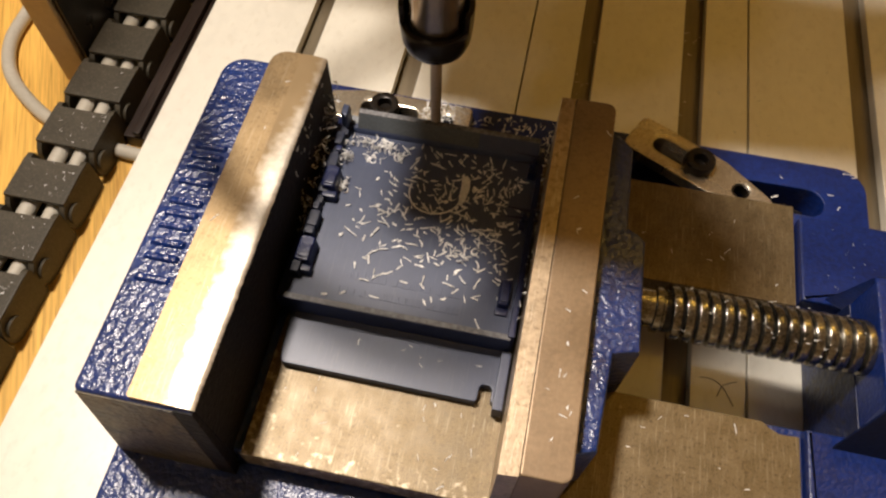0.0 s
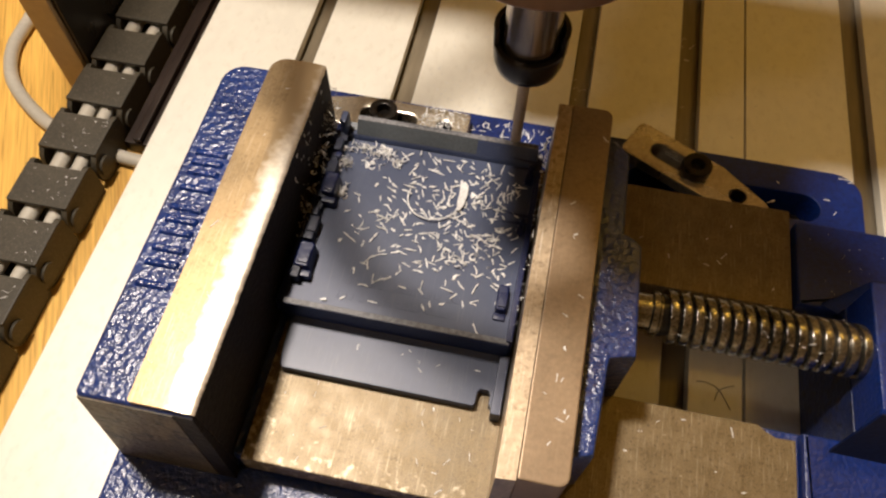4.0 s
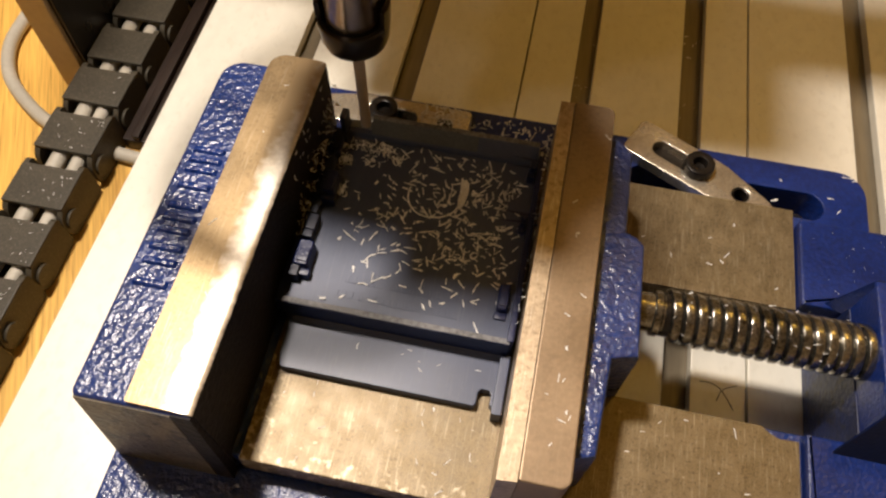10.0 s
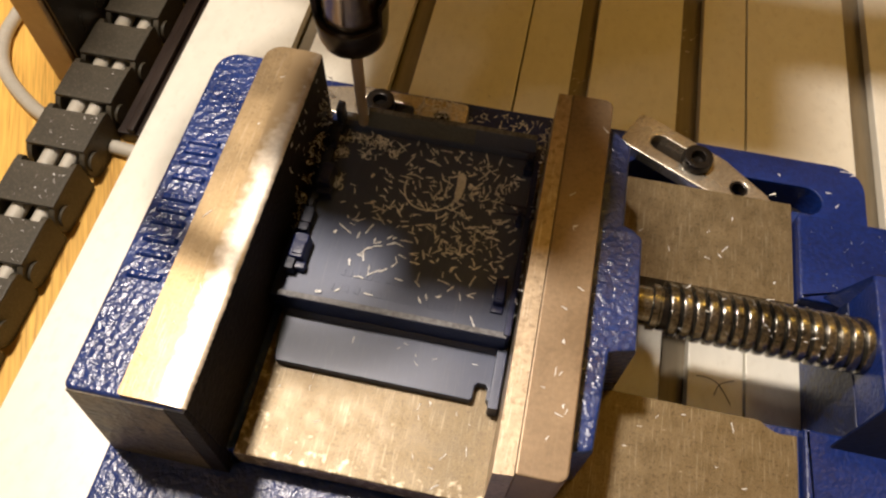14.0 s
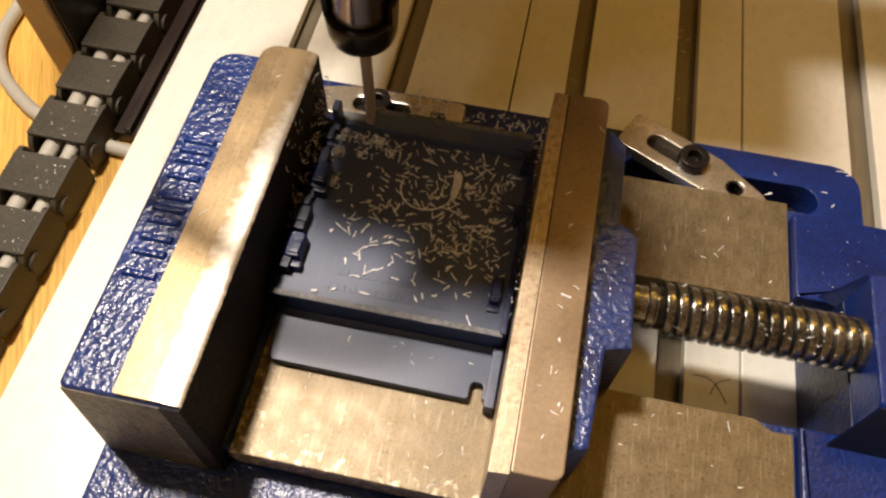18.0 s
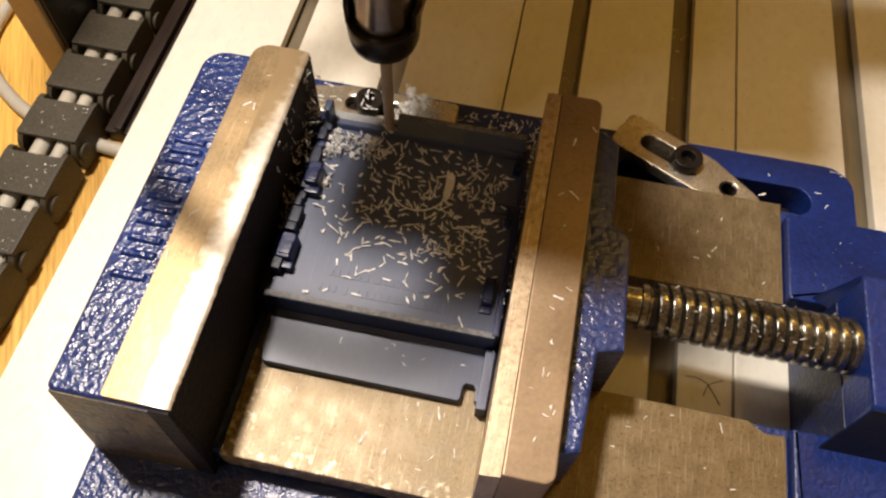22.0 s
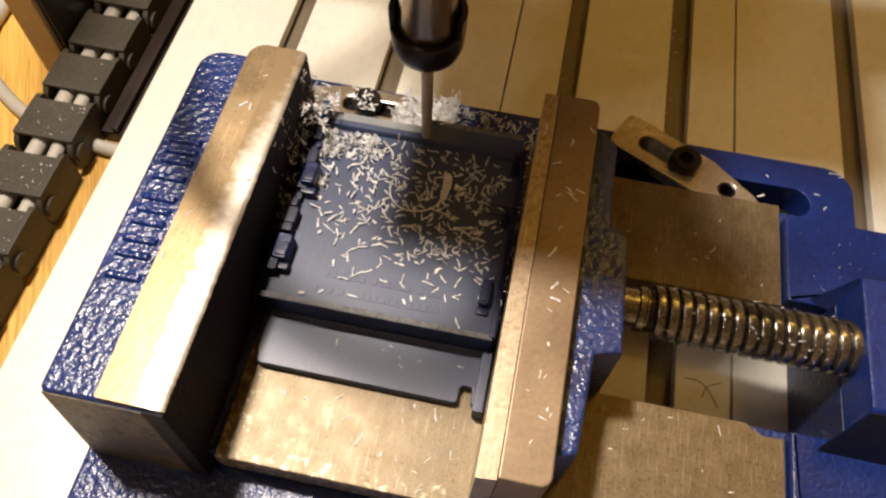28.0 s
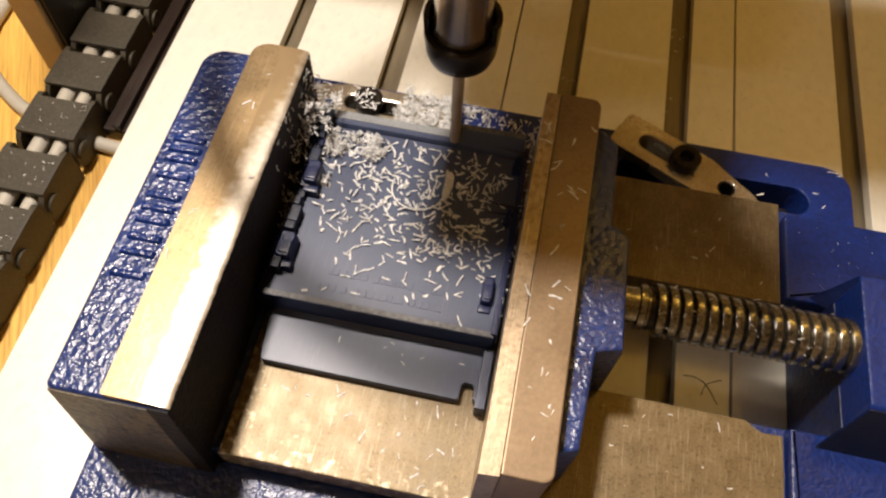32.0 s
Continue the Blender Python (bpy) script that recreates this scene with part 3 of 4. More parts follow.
    # moving jaw
    bm = bmesh.new()
    add_prism(bm, rounded(69.0, 79.8, 0.8, 102.0, [0.5, 2.5, 2.5, 0.5]), 1.0, JT, 0.5)
    mj = part("moving_jaw", bm, M_JAW, vise, "bare machined steel moving jaw")
    bm = bmesh.new()
    add_prism(bm, [(64.6, 0.2), (68.92, 0.5), (68.92, 101.8), (65.2, 101.6)], 1.0, JT - 0.3, 0.5, 2)
    part("jaw_plate", bm, M_PALE, mj, "lighter bare steel jaw plate")
    bm = bmesh.new()
    add_prism(bm, [(79.5, 8.5), (85.0, 10.5), (86.3, 33.5), (92.3, 35.0), (91.5, 65.0), (89.5, 67.0), (86.8, 68.2), (86.3, 93.0), (82.5, 97.0), (79.5, 97.0)], 0.6, 27.5, 1.2)
    part("jaw_casting", bm, M_BLUE, mj, "blue hammered paint casting behind the jaw")
    # lead screw, along x
    axis = Matrix.Translation((92, 55, 12)) @ Matrix.Rotation(radians(90), 4, "Y")
    bm = bmesh.new()
    prof = [(5.0, -2), (5.0, 5.4), (6.0, 5.7), (6.0, 7.2), (5.35, 7.6)]
    add_lathe(bm, prof + [(5.35, 8.0), (5.35, 66)], 32, axis)
    n, turns, pitch = 28, 16.9, 3.15
    b = bmesh.new()
    steps = int(turns * n)
    prev = None
    shape = ((5.3, -1.56), (6.3, -1.2), (6.95, -0.97), (7.1, -0.64), (7.1, 0.64), (6.95, 0.97), (6.3, 1.2), (5.3, 1.56))
    for i in range(steps + 1):
        a = 2 * math.pi * i / n
        ring = [b.verts.new((r * math.cos(a), r * math.sin(a), 9.0 + pitch * i / n + dz)) for r, dz in shape]
        if prev:
            for j in range(len(shape) - 1):
                b.faces.new((prev[j], prev[j + 1], ring[j + 1], ring[j]))
        prev = ring
    bmesh.ops.recalc_face_normals(b, faces=b.faces)
    merge(bm, b, axis)
    screw = part("lead_screw", bm, M_SCREW, vise, "shiny oiled steel lead screw with coarse thread")
    bm = bmesh.new()
    add_lathe(bm, [(5.62, 8.2), (5.62, 64.0)], 32, axis, False)
    part("thread_root", bm, M_BOLT, screw, "darker root of the thread")
    return vise


build_vise()


# ---- hold-down clamps ----
def build_clamp(label, outline, slot, hole):
    """A strap with a slot and a small hole; its screw stands on its zero."""
    clamp = thing("hold_down_clamp", label, "clamp", group="clamps on the vise flange")
    b = bmesh.new()
    add_plate(b, outline, [oval(*slot), oval(hole, hole + 0.01, 2.7)], 0, 4.2)
    part("strap", b, M_CLAMP, clamp)
    bm = bmesh.new()
    add_lathe(bm, [(0.1, 4.3), (4.8, 4.3), (4.8, 7.2), (4.6, 7.7), (4.1, 7.9), (2.9, 7.9), (2.3, 7.7), (2.1, 5.0), (0.1, 5.0)], 28, None, False)
    part("socket_screw", bm, M_BOLT, clamp, "black socket head cap screw")
    # black sheet under the strap makes the slot look shaded
    bm = bmesh.new()
    add_box(bm, slot[0] - 3.2, slot[1] + 3.2, -3.6, 3.6, 0.05, 0.7, 0.2)
    part("slot_shade", bm, M_BOLT, clamp, "dark sheet in the slot standing in for shade")
    bm = bmesh.new()
    add_lathe(bm, [(2.68, 0.2), (2.68, 4.0), (2.2, 3.8), (2.2, 0.2)], 20, Matrix.Translation((hole, 0, 0)), False)
    part("hole_rim", bm, M_BOLT, clamp, "dark threaded hole")
    return clamp


POINTED = [(-24, -5.5), (-23.4, -6.8), (-22, -7.5), (7, -7.4), (23.5, -3.4), (25.6, -2.2), (26.4, 0), (25.6, 2.2), (23.5, 3.4), (7, 7.4), (-22, 7.5), (-23.4, 6.8), (-24, 5.5)]
SQUARE = [(-24, -2.5), (-22, -4.2), (-8, -7.4), (27.6, -7.5), (28.6, -6.8), (28.8, -5.5), (28.8, 5.5), (28.6, 6.8), (27.6, 7.5), (-8, 7.4), (-22, 4.2), (-24, 2.5)]
build_clamp("zinc plated steel strap clamp with a black socket screw", POINTED, (-13, 1, 2.9), 15.4).matrix_basis = pose(113.1 * MM, 119.4 * MM, -12 * MM, 0, 0, -27)
build_clamp("zinc plated strap clamp with black socket screw, littered with swarf", SQUARE, (-5.4, 8.4, 2.8), 20.5).matrix_basis = pose(9.4 * MM, 120.4 * MM, -12 * MM, 0, 0, -1)

# ---- the plastic work piece ----
PLATE = 11.0
SEG0, SEG_W, SEG_N = 8.4, 1.5, 24
TOOL = [  # seconds, x, y of the cutter
    (0, 30.8, 98.9), (1, 39.0, 98.7), (2, 47.0, 98.3), (3, 55.2, 98.2), (3.6, 57.6, 98.4), (4.0, 55.0, 99.0), (5.2, 17.0, 99.8), (5.5, 12.6, 99.9), (5.8, 10.2, 100.0),
    (6, 10.0, 100.0), (6.5, 10.3, 99.5), (7, 10.7, 98.7), (7.5, 11.1, 97.4), (8, 11.4, 96.4), (9, 10.4, 97.0), (10, 10.5, 97.0), (11.5, 10.7, 96.2), (13, 11.2, 95.0),
    (14.5, 11.5, 95.0), (16.5, 12.2, 95.7), (17, 12.7, 96.0), (18, 14.7, 96.0), (19, 16.7, 95.9), (20, 18.6, 95.6), (25, 28.5, 95.2), (28, 34.3, 95.3), (30, 38.1, 95.2), (32, 42.0, 95.0)]
TIP_Z = 12.5


def cut_time(x):
    """When the cutter's leading side reaches x on its long pass."""
    reach = x - 1.4
    if reach <= 12.2:
        return 7.6 + max(0.0, reach - 9.0) * 0.15
    for (t0, a, _), (t1, b, _) in zip(TOOL[19:], TOOL[20:]):
        if a <= reach <= b:
            return t0 + (t1 - t0) * (reach - a) / (b - a)
    return None


SEGMENTS = []


def build_tray():
    tray = thing("plastic_tray", "slate blue plastic tray in the vise, rear wall being milled", "plastic part", 34, 60, 0)
    bm = bmesh.new()
    add_prism(bm, rounded(4.5, 63.0, 39.1, 96.5, 1), 9.0, PLATE, 0.2)
    part("plate", bm, M_PLASTIC, tray)
    rng = random.Random(3)
    for y, x0, x1 in ((48.6, 18.0, 47.5), (44.0, 16.5, 48.5)):
        x = x0
        while x < x1:
            w = rng.choice((0.5, 0.9, 1.3, 1.5))
            bm = bmesh.new()
            add_box(bm, x, x + w, y - 1.0, y + 1.0, PLATE - 0.1, PLATE + 0.14, 0.05, 1)
            part("embossed_bar", bm, M_PLASTIC, tray)
            x += w + rng.choice((0.45, 0.6, 0.6, 1.6))
    bm = bmesh.new()
    add_prism(bm, rounded(3.4, 63.3, 38.2, 40.0, 0.3), 0.6, 12.2, 0.25)
    part("front_rib", bm, M_SHADE_PLASTIC, tray)
    bm = bmesh.new()
    add_box(bm, 3.6, 63.1, 38.4, 39.9, 12.1, 12.35, 0.1)
    part("rib_edge", bm, M_SCUFF_LIT, tray, "scuffed top edge of the rib")
    bm = bmesh.new()
    add_prism(bm, [(5.6, 24.9), (6.3, 24.2), (56.9, 24.0), (57.5, 24.7), (57.6, 28.0), (58.3, 28.8), (60.2, 28.8), (60.9, 28.0), (60.9, 25.2), (61.6, 24.4), (63.8, 24.4), (63.8, 38.6), (4.2, 38.6), (4.6, 30.0)], 0.3, 3.2, 0.35)
    part("front_flange", bm, M_PLASTIC, tray)
    bm = bmesh.new()
    add_box(bm, 61.6, 64.2, 22.0, 38.0, 0.2, 6.0, 0.3)
    part("side_lug", bm, M_PLASTIC, tray)
    # rear wall with a sloping face: lower part, milled floor, the piece still standing, and what the cutter takes
    def along_x(name, section, x0, x1, material, label=""):
        b = bmesh.new()
        lo, hi = [b.verts.new((x0, y, z)) for y, z in section], [b.verts.new((x1, y, z)) for y, z in section]
        b.faces.new(lo)
        b.faces.new(hi)
        for i in range(len(lo)):
            b.faces.new((lo[i], lo[(i + 1) % len(lo)], hi[(i + 1) % len(lo)], hi[i]))
        bmesh.ops.recalc_face_normals(b, faces=b.faces)
        b.normal_update()
        b.faces.index_update()
        # upward faces of the wall get a paler tone as a painted highlight
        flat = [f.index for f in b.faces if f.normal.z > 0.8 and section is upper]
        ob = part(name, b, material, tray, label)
        ob.data.materials.append(M_SCUFF_LIT)
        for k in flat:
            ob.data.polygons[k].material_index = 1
        return ob
    upper = [(95.75, 12.4), (98.2, 16.3), (98.6, 16.5), (99.8, 16.5), (99.8, 12.4)]
    along_x("rear_wall", [(94.8, 6.0), (94.8, 11.0), (95.7, 12.3), (100.0, 12.3), (100.0, 6.0)], 5.6, 62.6, M_PLASTIC)
    along_x("milled_edge", [(97.2, 12.1), (97.3, 12.5), (99.9, 12.5), (99.9, 12.1)], 5.8, 62.4, M_CUT, "pale rough freshly milled edge")
    x_end = SEG0 + SEG_W * SEG_N
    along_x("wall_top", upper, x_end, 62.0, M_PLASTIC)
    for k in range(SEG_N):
        seg = along_x("wall_segment", upper, SEG0 + SEG_W * k, SEG0 + SEG_W * (k + 1) + 0.02, M_SEGMENT)
        SEGMENTS.append((seg, cut_time(SEG0 + SEG_W * (k + 0.5))))
    along_x("fillet", [(36.9, 2.9), (38.4, 2.9), (38.4, 5.0), (37.9, 4.4), (37.3, 3.5)], 5.6, 61.4, M_PLASTIC)
    # side rails and clips
    for x0, x1 in ((1.0, 4.6), (62.3, 64.0)):
        bm = bmesh.new()
        add_box(bm, x0, x1, 39.0, 98.0, 4.0, 10.2 if x0 < 30 else 13.0, 0.3)
        part("side_wall", bm, M_SHADE_PLASTIC, tray)
    # made-up dark teeth stand in for ragged shade along the tray's left side
    rng = random.Random(11)
    y = 45.0
    while y < 93:
        d = rng.uniform(2.2, 5.0)
        bm = bmesh.new()
        add_box(bm, 3.6, 5.4 + rng.uniform(0, 1.1), y, y + d, 8.0, PLATE + rng.uniform(2.0, 4.0), 0.35)
        part("shade_tooth", bm, M_SHADE_NAVY, tray)
        y += d + rng.uniform(0.1, 0.7)
    for x, y, w, d, h in ((6.6, 75.5, 5.0, 8.6, 15.8), (6.2, 52.0, 5.2, 9.0, 15.6), (5.4, 87.0, 3.2, 4.4, 13.6), (59.8, 51.0, 4.0, 9.0, 13.6), (61.2, 92.5, 2.8, 4.0, 16.0), (61.2, 75.0, 2.4, 4.0, 14.5)):
        side = 1 if x < 30 else -1
        bm = bmesh.new()
        add_prism(bm, rounded(x - w / 2, x + w / 2, y - d / 2, y + d / 2, 1.2), 5, h, 0.5, 3, rounded(x - w / 2 + 0.3, x + w / 2 - 0.9, y - d / 2 + 0.6, y + d / 2 - 0.9, 0.9))
        add_box(bm, x + side * 0.3 - w * 0.42, x + side * 0.3 + w * 0.42, y - d / 2 - 1.5, y - d / 2 + 0.8, 5, h - 1.9, 0.5)
        clip = part("clip", bm, M_SHADE_PLASTIC, tray)
        bm = bmesh.new()
        add_box(bm, x - w * 0.28, x + w * 0.28, y - d * 0.34, y + d * 0.1, h - 0.5, h + 0.45, 0.35)
        part("catch", bm, M_SHADE_PLASTIC, clip)
    bm = bmesh.new()
    add_prism(bm, [(4.0, 95.2), (5.6, 94.2), (6.0, 94.8), (6.0, 98.4), (4.0, 98.6)], 5, 19.0, 0.5)
    part("end_post", bm, M_PLASTIC, tray, "upright slate blue corner post")
    return tray


build_tray()

# ---- spindle with cutter; its own zero is the cutter's tip ----


def build_spindle():
    sp = thing("spindle", "black collet nut and slim cutter on a brown spindle motor, running", "spindle")
    bm = bmesh.new()
    add_lathe(bm, [(1.2, 0), (1.5, 0.15), (1.5, 11.5), (1.58, 12), (1.58, 36)], 20)
    cutter = part("cutter", bm, M_TOOL, sp, "slim grey carbide end mill")
    bm = bmesh.new()
    add_lathe(bm, [(1.7, 32.1), (4.4, 32.2), (6.5, 32.8), (8.0, 34.4), (8.8, 36.8), (9.0, 39.2), (9.1, 41.5), (8.8, 42.0), (7.6, 42.0), (7.6, 40.0), (1.7, 40.0)], 48, None, False)
    nut = part("collet_nut", bm, M_NUT, sp, "black rounded collet nut")
    for a0, a1 in ((100, 200), (-20, 80)):
        b = bmesh.new()
        lo, hi = [], []
        for r0, r1, z in ((8.1, 9.2, 41.0), (8.1, 9.4, 47.0)):
            ring = [[b.verts.new((r * math.cos(radians(a0 + (a1 - a0) * i / 8)), r * math.sin(radians(a0 + (a1 - a0) * i / 8)), z)) for i in range(9)] for r in (r0, r1)]
            (lo if z < 45 else hi).extend(ring)
        for i in range(8):
            b.faces.new((lo[1][i], lo[1][i + 1], hi[1][i + 1], hi[1][i]))
            b.faces.new((lo[0][i], hi[0][i], hi[0][i + 1], lo[0][i + 1]))
            b.faces.new((hi[0][i], hi[1][i], hi[1][i + 1], hi[0][i + 1]))
        for i in (0, 8):
            b.faces.new((lo[0][i], lo[1][i], hi[1][i], hi[0][i]))
        bmesh.ops.recalc_face_normals(b, faces=b.faces)
        part("lug", b, M_NUT, nut)
    bm = bmesh.new()
    add_lathe(bm, [(6.9, 40.0), (6.9, 73.0)], 40)
    part("shaft", bm, M_SPINDLE, sp, "bright steel spindle shaft")
    # only its underside comes into view; the upper drum is sized for its shadow
    bm = bmesh.new()
    add_lathe(bm, [(8.0, 72.5), (20.0, 72.5), (23.6, 73.0), (24.4, 74.0), (24.4, 120.0), (18.0, 121.0), (18.0, 192.0), (14.0, 194.0)], 56)
    part("motor_housing", bm, M_HOUSING, sp, "brown spindle motor housing")
    # unseen boxes sized to cast the moving shade on the table
    bm = bmesh.new()
    add_box(bm, -73, 43, 56, 79, 176, 205, 1.5)
    add_box(bm, -48, 43, 56, 79, 130, 177, 1.5)
    add_box(bm, -73, 20, 56, 79, 204, 235, 1.5)
    add_box(bm, -47, 43, 40, 57, 110, 204, 1.5)
    part("unseen_shade_carriage", bm, M_HOUSING, sp)
    # more unseen blocks, placed to shade tray and jaws
    bm = bmesh.new()
    add_box(bm, -29, 29, -20, 41, 104, 134, 2)
    add_box(bm, -10, 29, -31, -19, 106, 132, 2)
    add_box(bm, -34, -28, -20, 9, 106, 132, 2)
    part("unseen_shade_blocks", bm, M_HOUSING, sp)
    # made-up tube out of view that casts the dark band on the jaw
    bm = bmesh.new()
    add_tube(bm, smooth_path([(-12, -16, 140), (-16, -28, 150), (-24, -38, 140), (-39, -41, 126), (-58, -33, 121), (-72, -20, 121), (-84, 8, 126), (-80, 40, 142), (-70, 58, 165)], 5), 3.4, 12)
    part("unseen_shade_tube", bm, M_NUT, sp, "unseen black tube added to cast a band of shade", 60)
    return sp


SPINDLE = build_spindle()

# ---- swarf ----
RNG = random.Random(7)


def chip_shape(length, bend, wide=0.55, thick=0.16, steps=6, twist=0.5):
    """Corners and faces of one curled sliver, lying flat round its own zero."""
    verts, faces = [], []
    for i in range(steps + 1):
        s = i / steps - 0.5
        a = bend * s
        x = length * math.sin(a) / bend if abs(bend) > 0.05 else length * s
        y = length * (1 - math.cos(a)) / bend if abs(bend) > 0.05 else 0.0
        w = wide * (1.0 - 0.5 * abs(2 * s) ** 7) * (1.0 + 0.3 * math.sin(9 * s + length * 7))
        tw = twist * s
        nx, ny = -math.sin(a), math.cos(a)
        for u, v in ((-1, -1), (1, -1), (1, 1), (-1, 1)):
            o = u * w / 2 * math.cos(tw)
            verts.append((x + nx * o, y + ny * o, v * thick / 2 + u * w / 2 * math.sin(tw) + wide * 0.15))
    for i in range(steps):
        for k in range(4):
            faces.append((4 * i + k, 4 * i + (k + 1) % 4, 4 * i + 4 + (k + 1) % 4, 4 * i + 4 + k))
    faces += [(3, 2, 1, 0), tuple(4 * steps + k for k in range(4))]
    return verts, faces


SHAPES = [chip_shape(RNG.uniform(1.9, 3.3), RNG.choice([0.06, -0.08, 0.1, -0.12, 0.2, -0.25, 0.5, -1.1]), RNG.uniform(0.26, 0.50), RNG.uniform(0.12, 0.18), 6, RNG.uniform(-0.9, 0.9)) for _ in range(18)]
SHAPES += [chip_shape(RNG.uniform(3.2, 4.2), RNG.choice([0.1, -0.2, 0.3, -0.9]), RNG.uniform(0.28, 0.42), 0.14, 7, RNG.uniform(-1.4, 1.4)) for _ in range(8)]
SHAPES += [chip_shape(RNG.uniform(1.2, 2.0), RNG.choice([0.5, -0.9, 1.8]), RNG.uniform(0.4, 0.8), 0.12, 5, RNG.uniform(-1.5, 1.5)) for _ in range(5)]
# tight fluffy curls, as they tangle into tufts
CURLS = [chip_shape(RNG.uniform(3.0, 5.5), RNG.choice([-1, 1]) * RNG.uniform(2.2, 5.6), RNG.uniform(0.3, 0.55), 0.1, 10, RNG.uniform(-2.5, 2.5)) for _ in range(12)]


def scatter(name, label, spots, shapes=SHAPES):
    """Many slivers joined into one object; spots: pose and scale of each in millimetres."""
    verts, faces = [], []
    for m, s in spots:
        vs, fs = RNG.choice(shapes)
        n = len(verts)
        verts += [tuple(MM * c for c in (m @ Vector([s * q for q in v]))) for v in vs]
        faces += [tuple(n + i for i in f) for f in fs]
    me = bpy.data.meshes.new(name)
    me.from_pydata(verts, [], faces)
    me.materials.append(M_CHIP)
    me.shade_smooth()
    me.set_sharp_from_angle(angle=radians(50))
    return tagged(new(name, me), label, "swarf", kind="stuff")


def lying(x, y, z, tilt=12):
    return Matrix.Translation((x, y, z)) @ Euler((radians(RNG.uniform(-tilt, tilt)), radians(RNG.uniform(-tilt, tilt)), RNG.uniform(0, 6.283))).to_matrix().to_4x4()


def gauss_in(cx, cy, sx, sy, x0, x1, y0, y1):
    while True:
        x, y = RNG.gauss(cx, sx), RNG.gauss(cy, sy)
        if x0 < x < x1 and y0 < y < y1:
            return x, y


spots = []
for cx, cy, sx, sy, n in ((47, 79, 11, 10, 165), (40, 82, 40, 40, 60), (51, 63, 7, 7, 48), (27, 73, 9, 7, 60), (34, 53, 13, 6, 18)):
    for _ in range(n):
        x, y = gauss_in(cx, cy, sx, sy, 10, 60.5, 41, 93.6)
        spots.append((lying(x, y, PLATE + RNG.uniform(0.0, 0.5)), RNG.uniform(0.7, 1.1)))
scatter("swarf_on_tray", "pale curled plastic swarf scattered over the tray", spots)
spots = []
for cx, cy, sx, sy, n, pile in ((12.5, 91.6, 3.0, 0.9, 30, 1.6), (18.5, 91.0, 2.2, 0.8, 22, 1.2), (22.5, 89.0, 1.2, 1.2, 14, 1.0), (7.4, 85.0, 1.1, 1.4, 22, 2.6), (8.6, 75.8, 1.1, 1.2, 22, 2.2), (15.0, 87.2, 1.4, 1.4, 12, 1.0), (47.5, 60.5, 3.0, 1.6, 9, 0.8), (50.5, 63.5, 2.2, 2.2, 9, 0.8)):
    for _ in range(n):
        x, y = gauss_in(cx, cy, sx, sy, 5.5, 60, 41, 94)
        spots.append((lying(x, y, PLATE + RNG.uniform(0.0, pile), 60), RNG.uniform(0.6, 1.0)))
scatter("swarf_tufts", "fluffy tufts of curled plastic swarf on the tray", spots, CURLS)
spots = []
for _ in range(110):
    y = RNG.uniform(58, 101)
    spots.append((Matrix.Translation((RNG.uniform(0.4, 3.6), y, RNG.uniform(7, 13 + 12 * (y - 58) / 43))) @ Euler((RNG.uniform(0, 6.28), RNG.uniform(0, 6.28), RNG.uniform(0, 6.28))).to_matrix().to_4x4(), RNG.uniform(0.5, 0.9)))
scatter("swarf_against_jaw", "curled swarf packed between tray and fixed jaw", spots, CURLS)
spots = []
for _ in range(46):
    spots.append((Matrix.Translation((RNG.uniform(63.6, 64.7), RNG.uniform(40, 100), RNG.uniform(13, 31))) @ Euler((RNG.uniform(0, 6.28), RNG.uniform(0, 6.28), RNG.uniform(0, 6.28))).to_matrix().to_4x4(), RNG.uniform(0.3, 0.6)))
scatter("swarf_on_jaw_plate", "small slivers clinging to the moving jaw's face", spots)

# one long ring of swarf with a flat flake at its end
bm = bmesh.new()
add_tube(bm, [(35.4 + 7.3 * math.cos(radians(a)), 78.2 + 7.0 * math.sin(radians(a)), PLATE + 0.95 + 0.25 * math.sin(a * 0.05)) for a in range(165, 350, 8)], 0.22, 6)
ring = part("ring", bm, M_CHIP)
curl = thing("swarf_curl", "long thin ring of plastic swarf with a broad flake", "swarf", 36, 78, PLATE)
ring.parent, ring.matrix_parent_inverse = curl, curl.matrix_basis.inverted()
bm = bmesh.new()
add_prism(bm, [(42.6, 75.8), (43.3, 75.6), (44.2, 78.0), (44.6, 81.5), (44.3, 84.6), (43.3, 85.7), (41.8, 85.0), (42.2, 81.6), (42.1, 78.4)], PLATE + 0.7, PLATE + 1.3, 0.15)
part("flake", bm, M_CHIP, curl)

# slivers already lying about at the start
spots = []
for _ in range(130):
    x, y = RNG.uniform(21.5, 37), RNG.uniform(113.5, 128)
    spots.append((lying(x, y, -7.6 + RNG.uniform(0, 0.9), 30), RNG.uniform(0.5, 0.9)))
for _ in range(170):
    x, y = RNG.uniform(38, 67), RNG.uniform(104.5, 129.5)
    spots.append((lying(x, y, -11.9 + RNG.uniform(0, 0.6), 25), RNG.uniform(0.6, 1.0)))
scatter("swarf_on_flange", "fine pale swarf heaped on the rear flange and strap", spots)
spots = []
for _ in range(80):
    k = RNG.choice([0, 1, 2, 3, 4, 5, 6])
    spots.append((lying(RNG.uniform(CH_X0 + 2, CH_X1 - 1.5), CH_Y0 + PITCH * k + RNG.uniform(-7.5, 7.5), CH_TOP + 0.05, 8), RNG.choice([0.18, 0.22, 0.25, 0.3, 0.35, 0.6])))
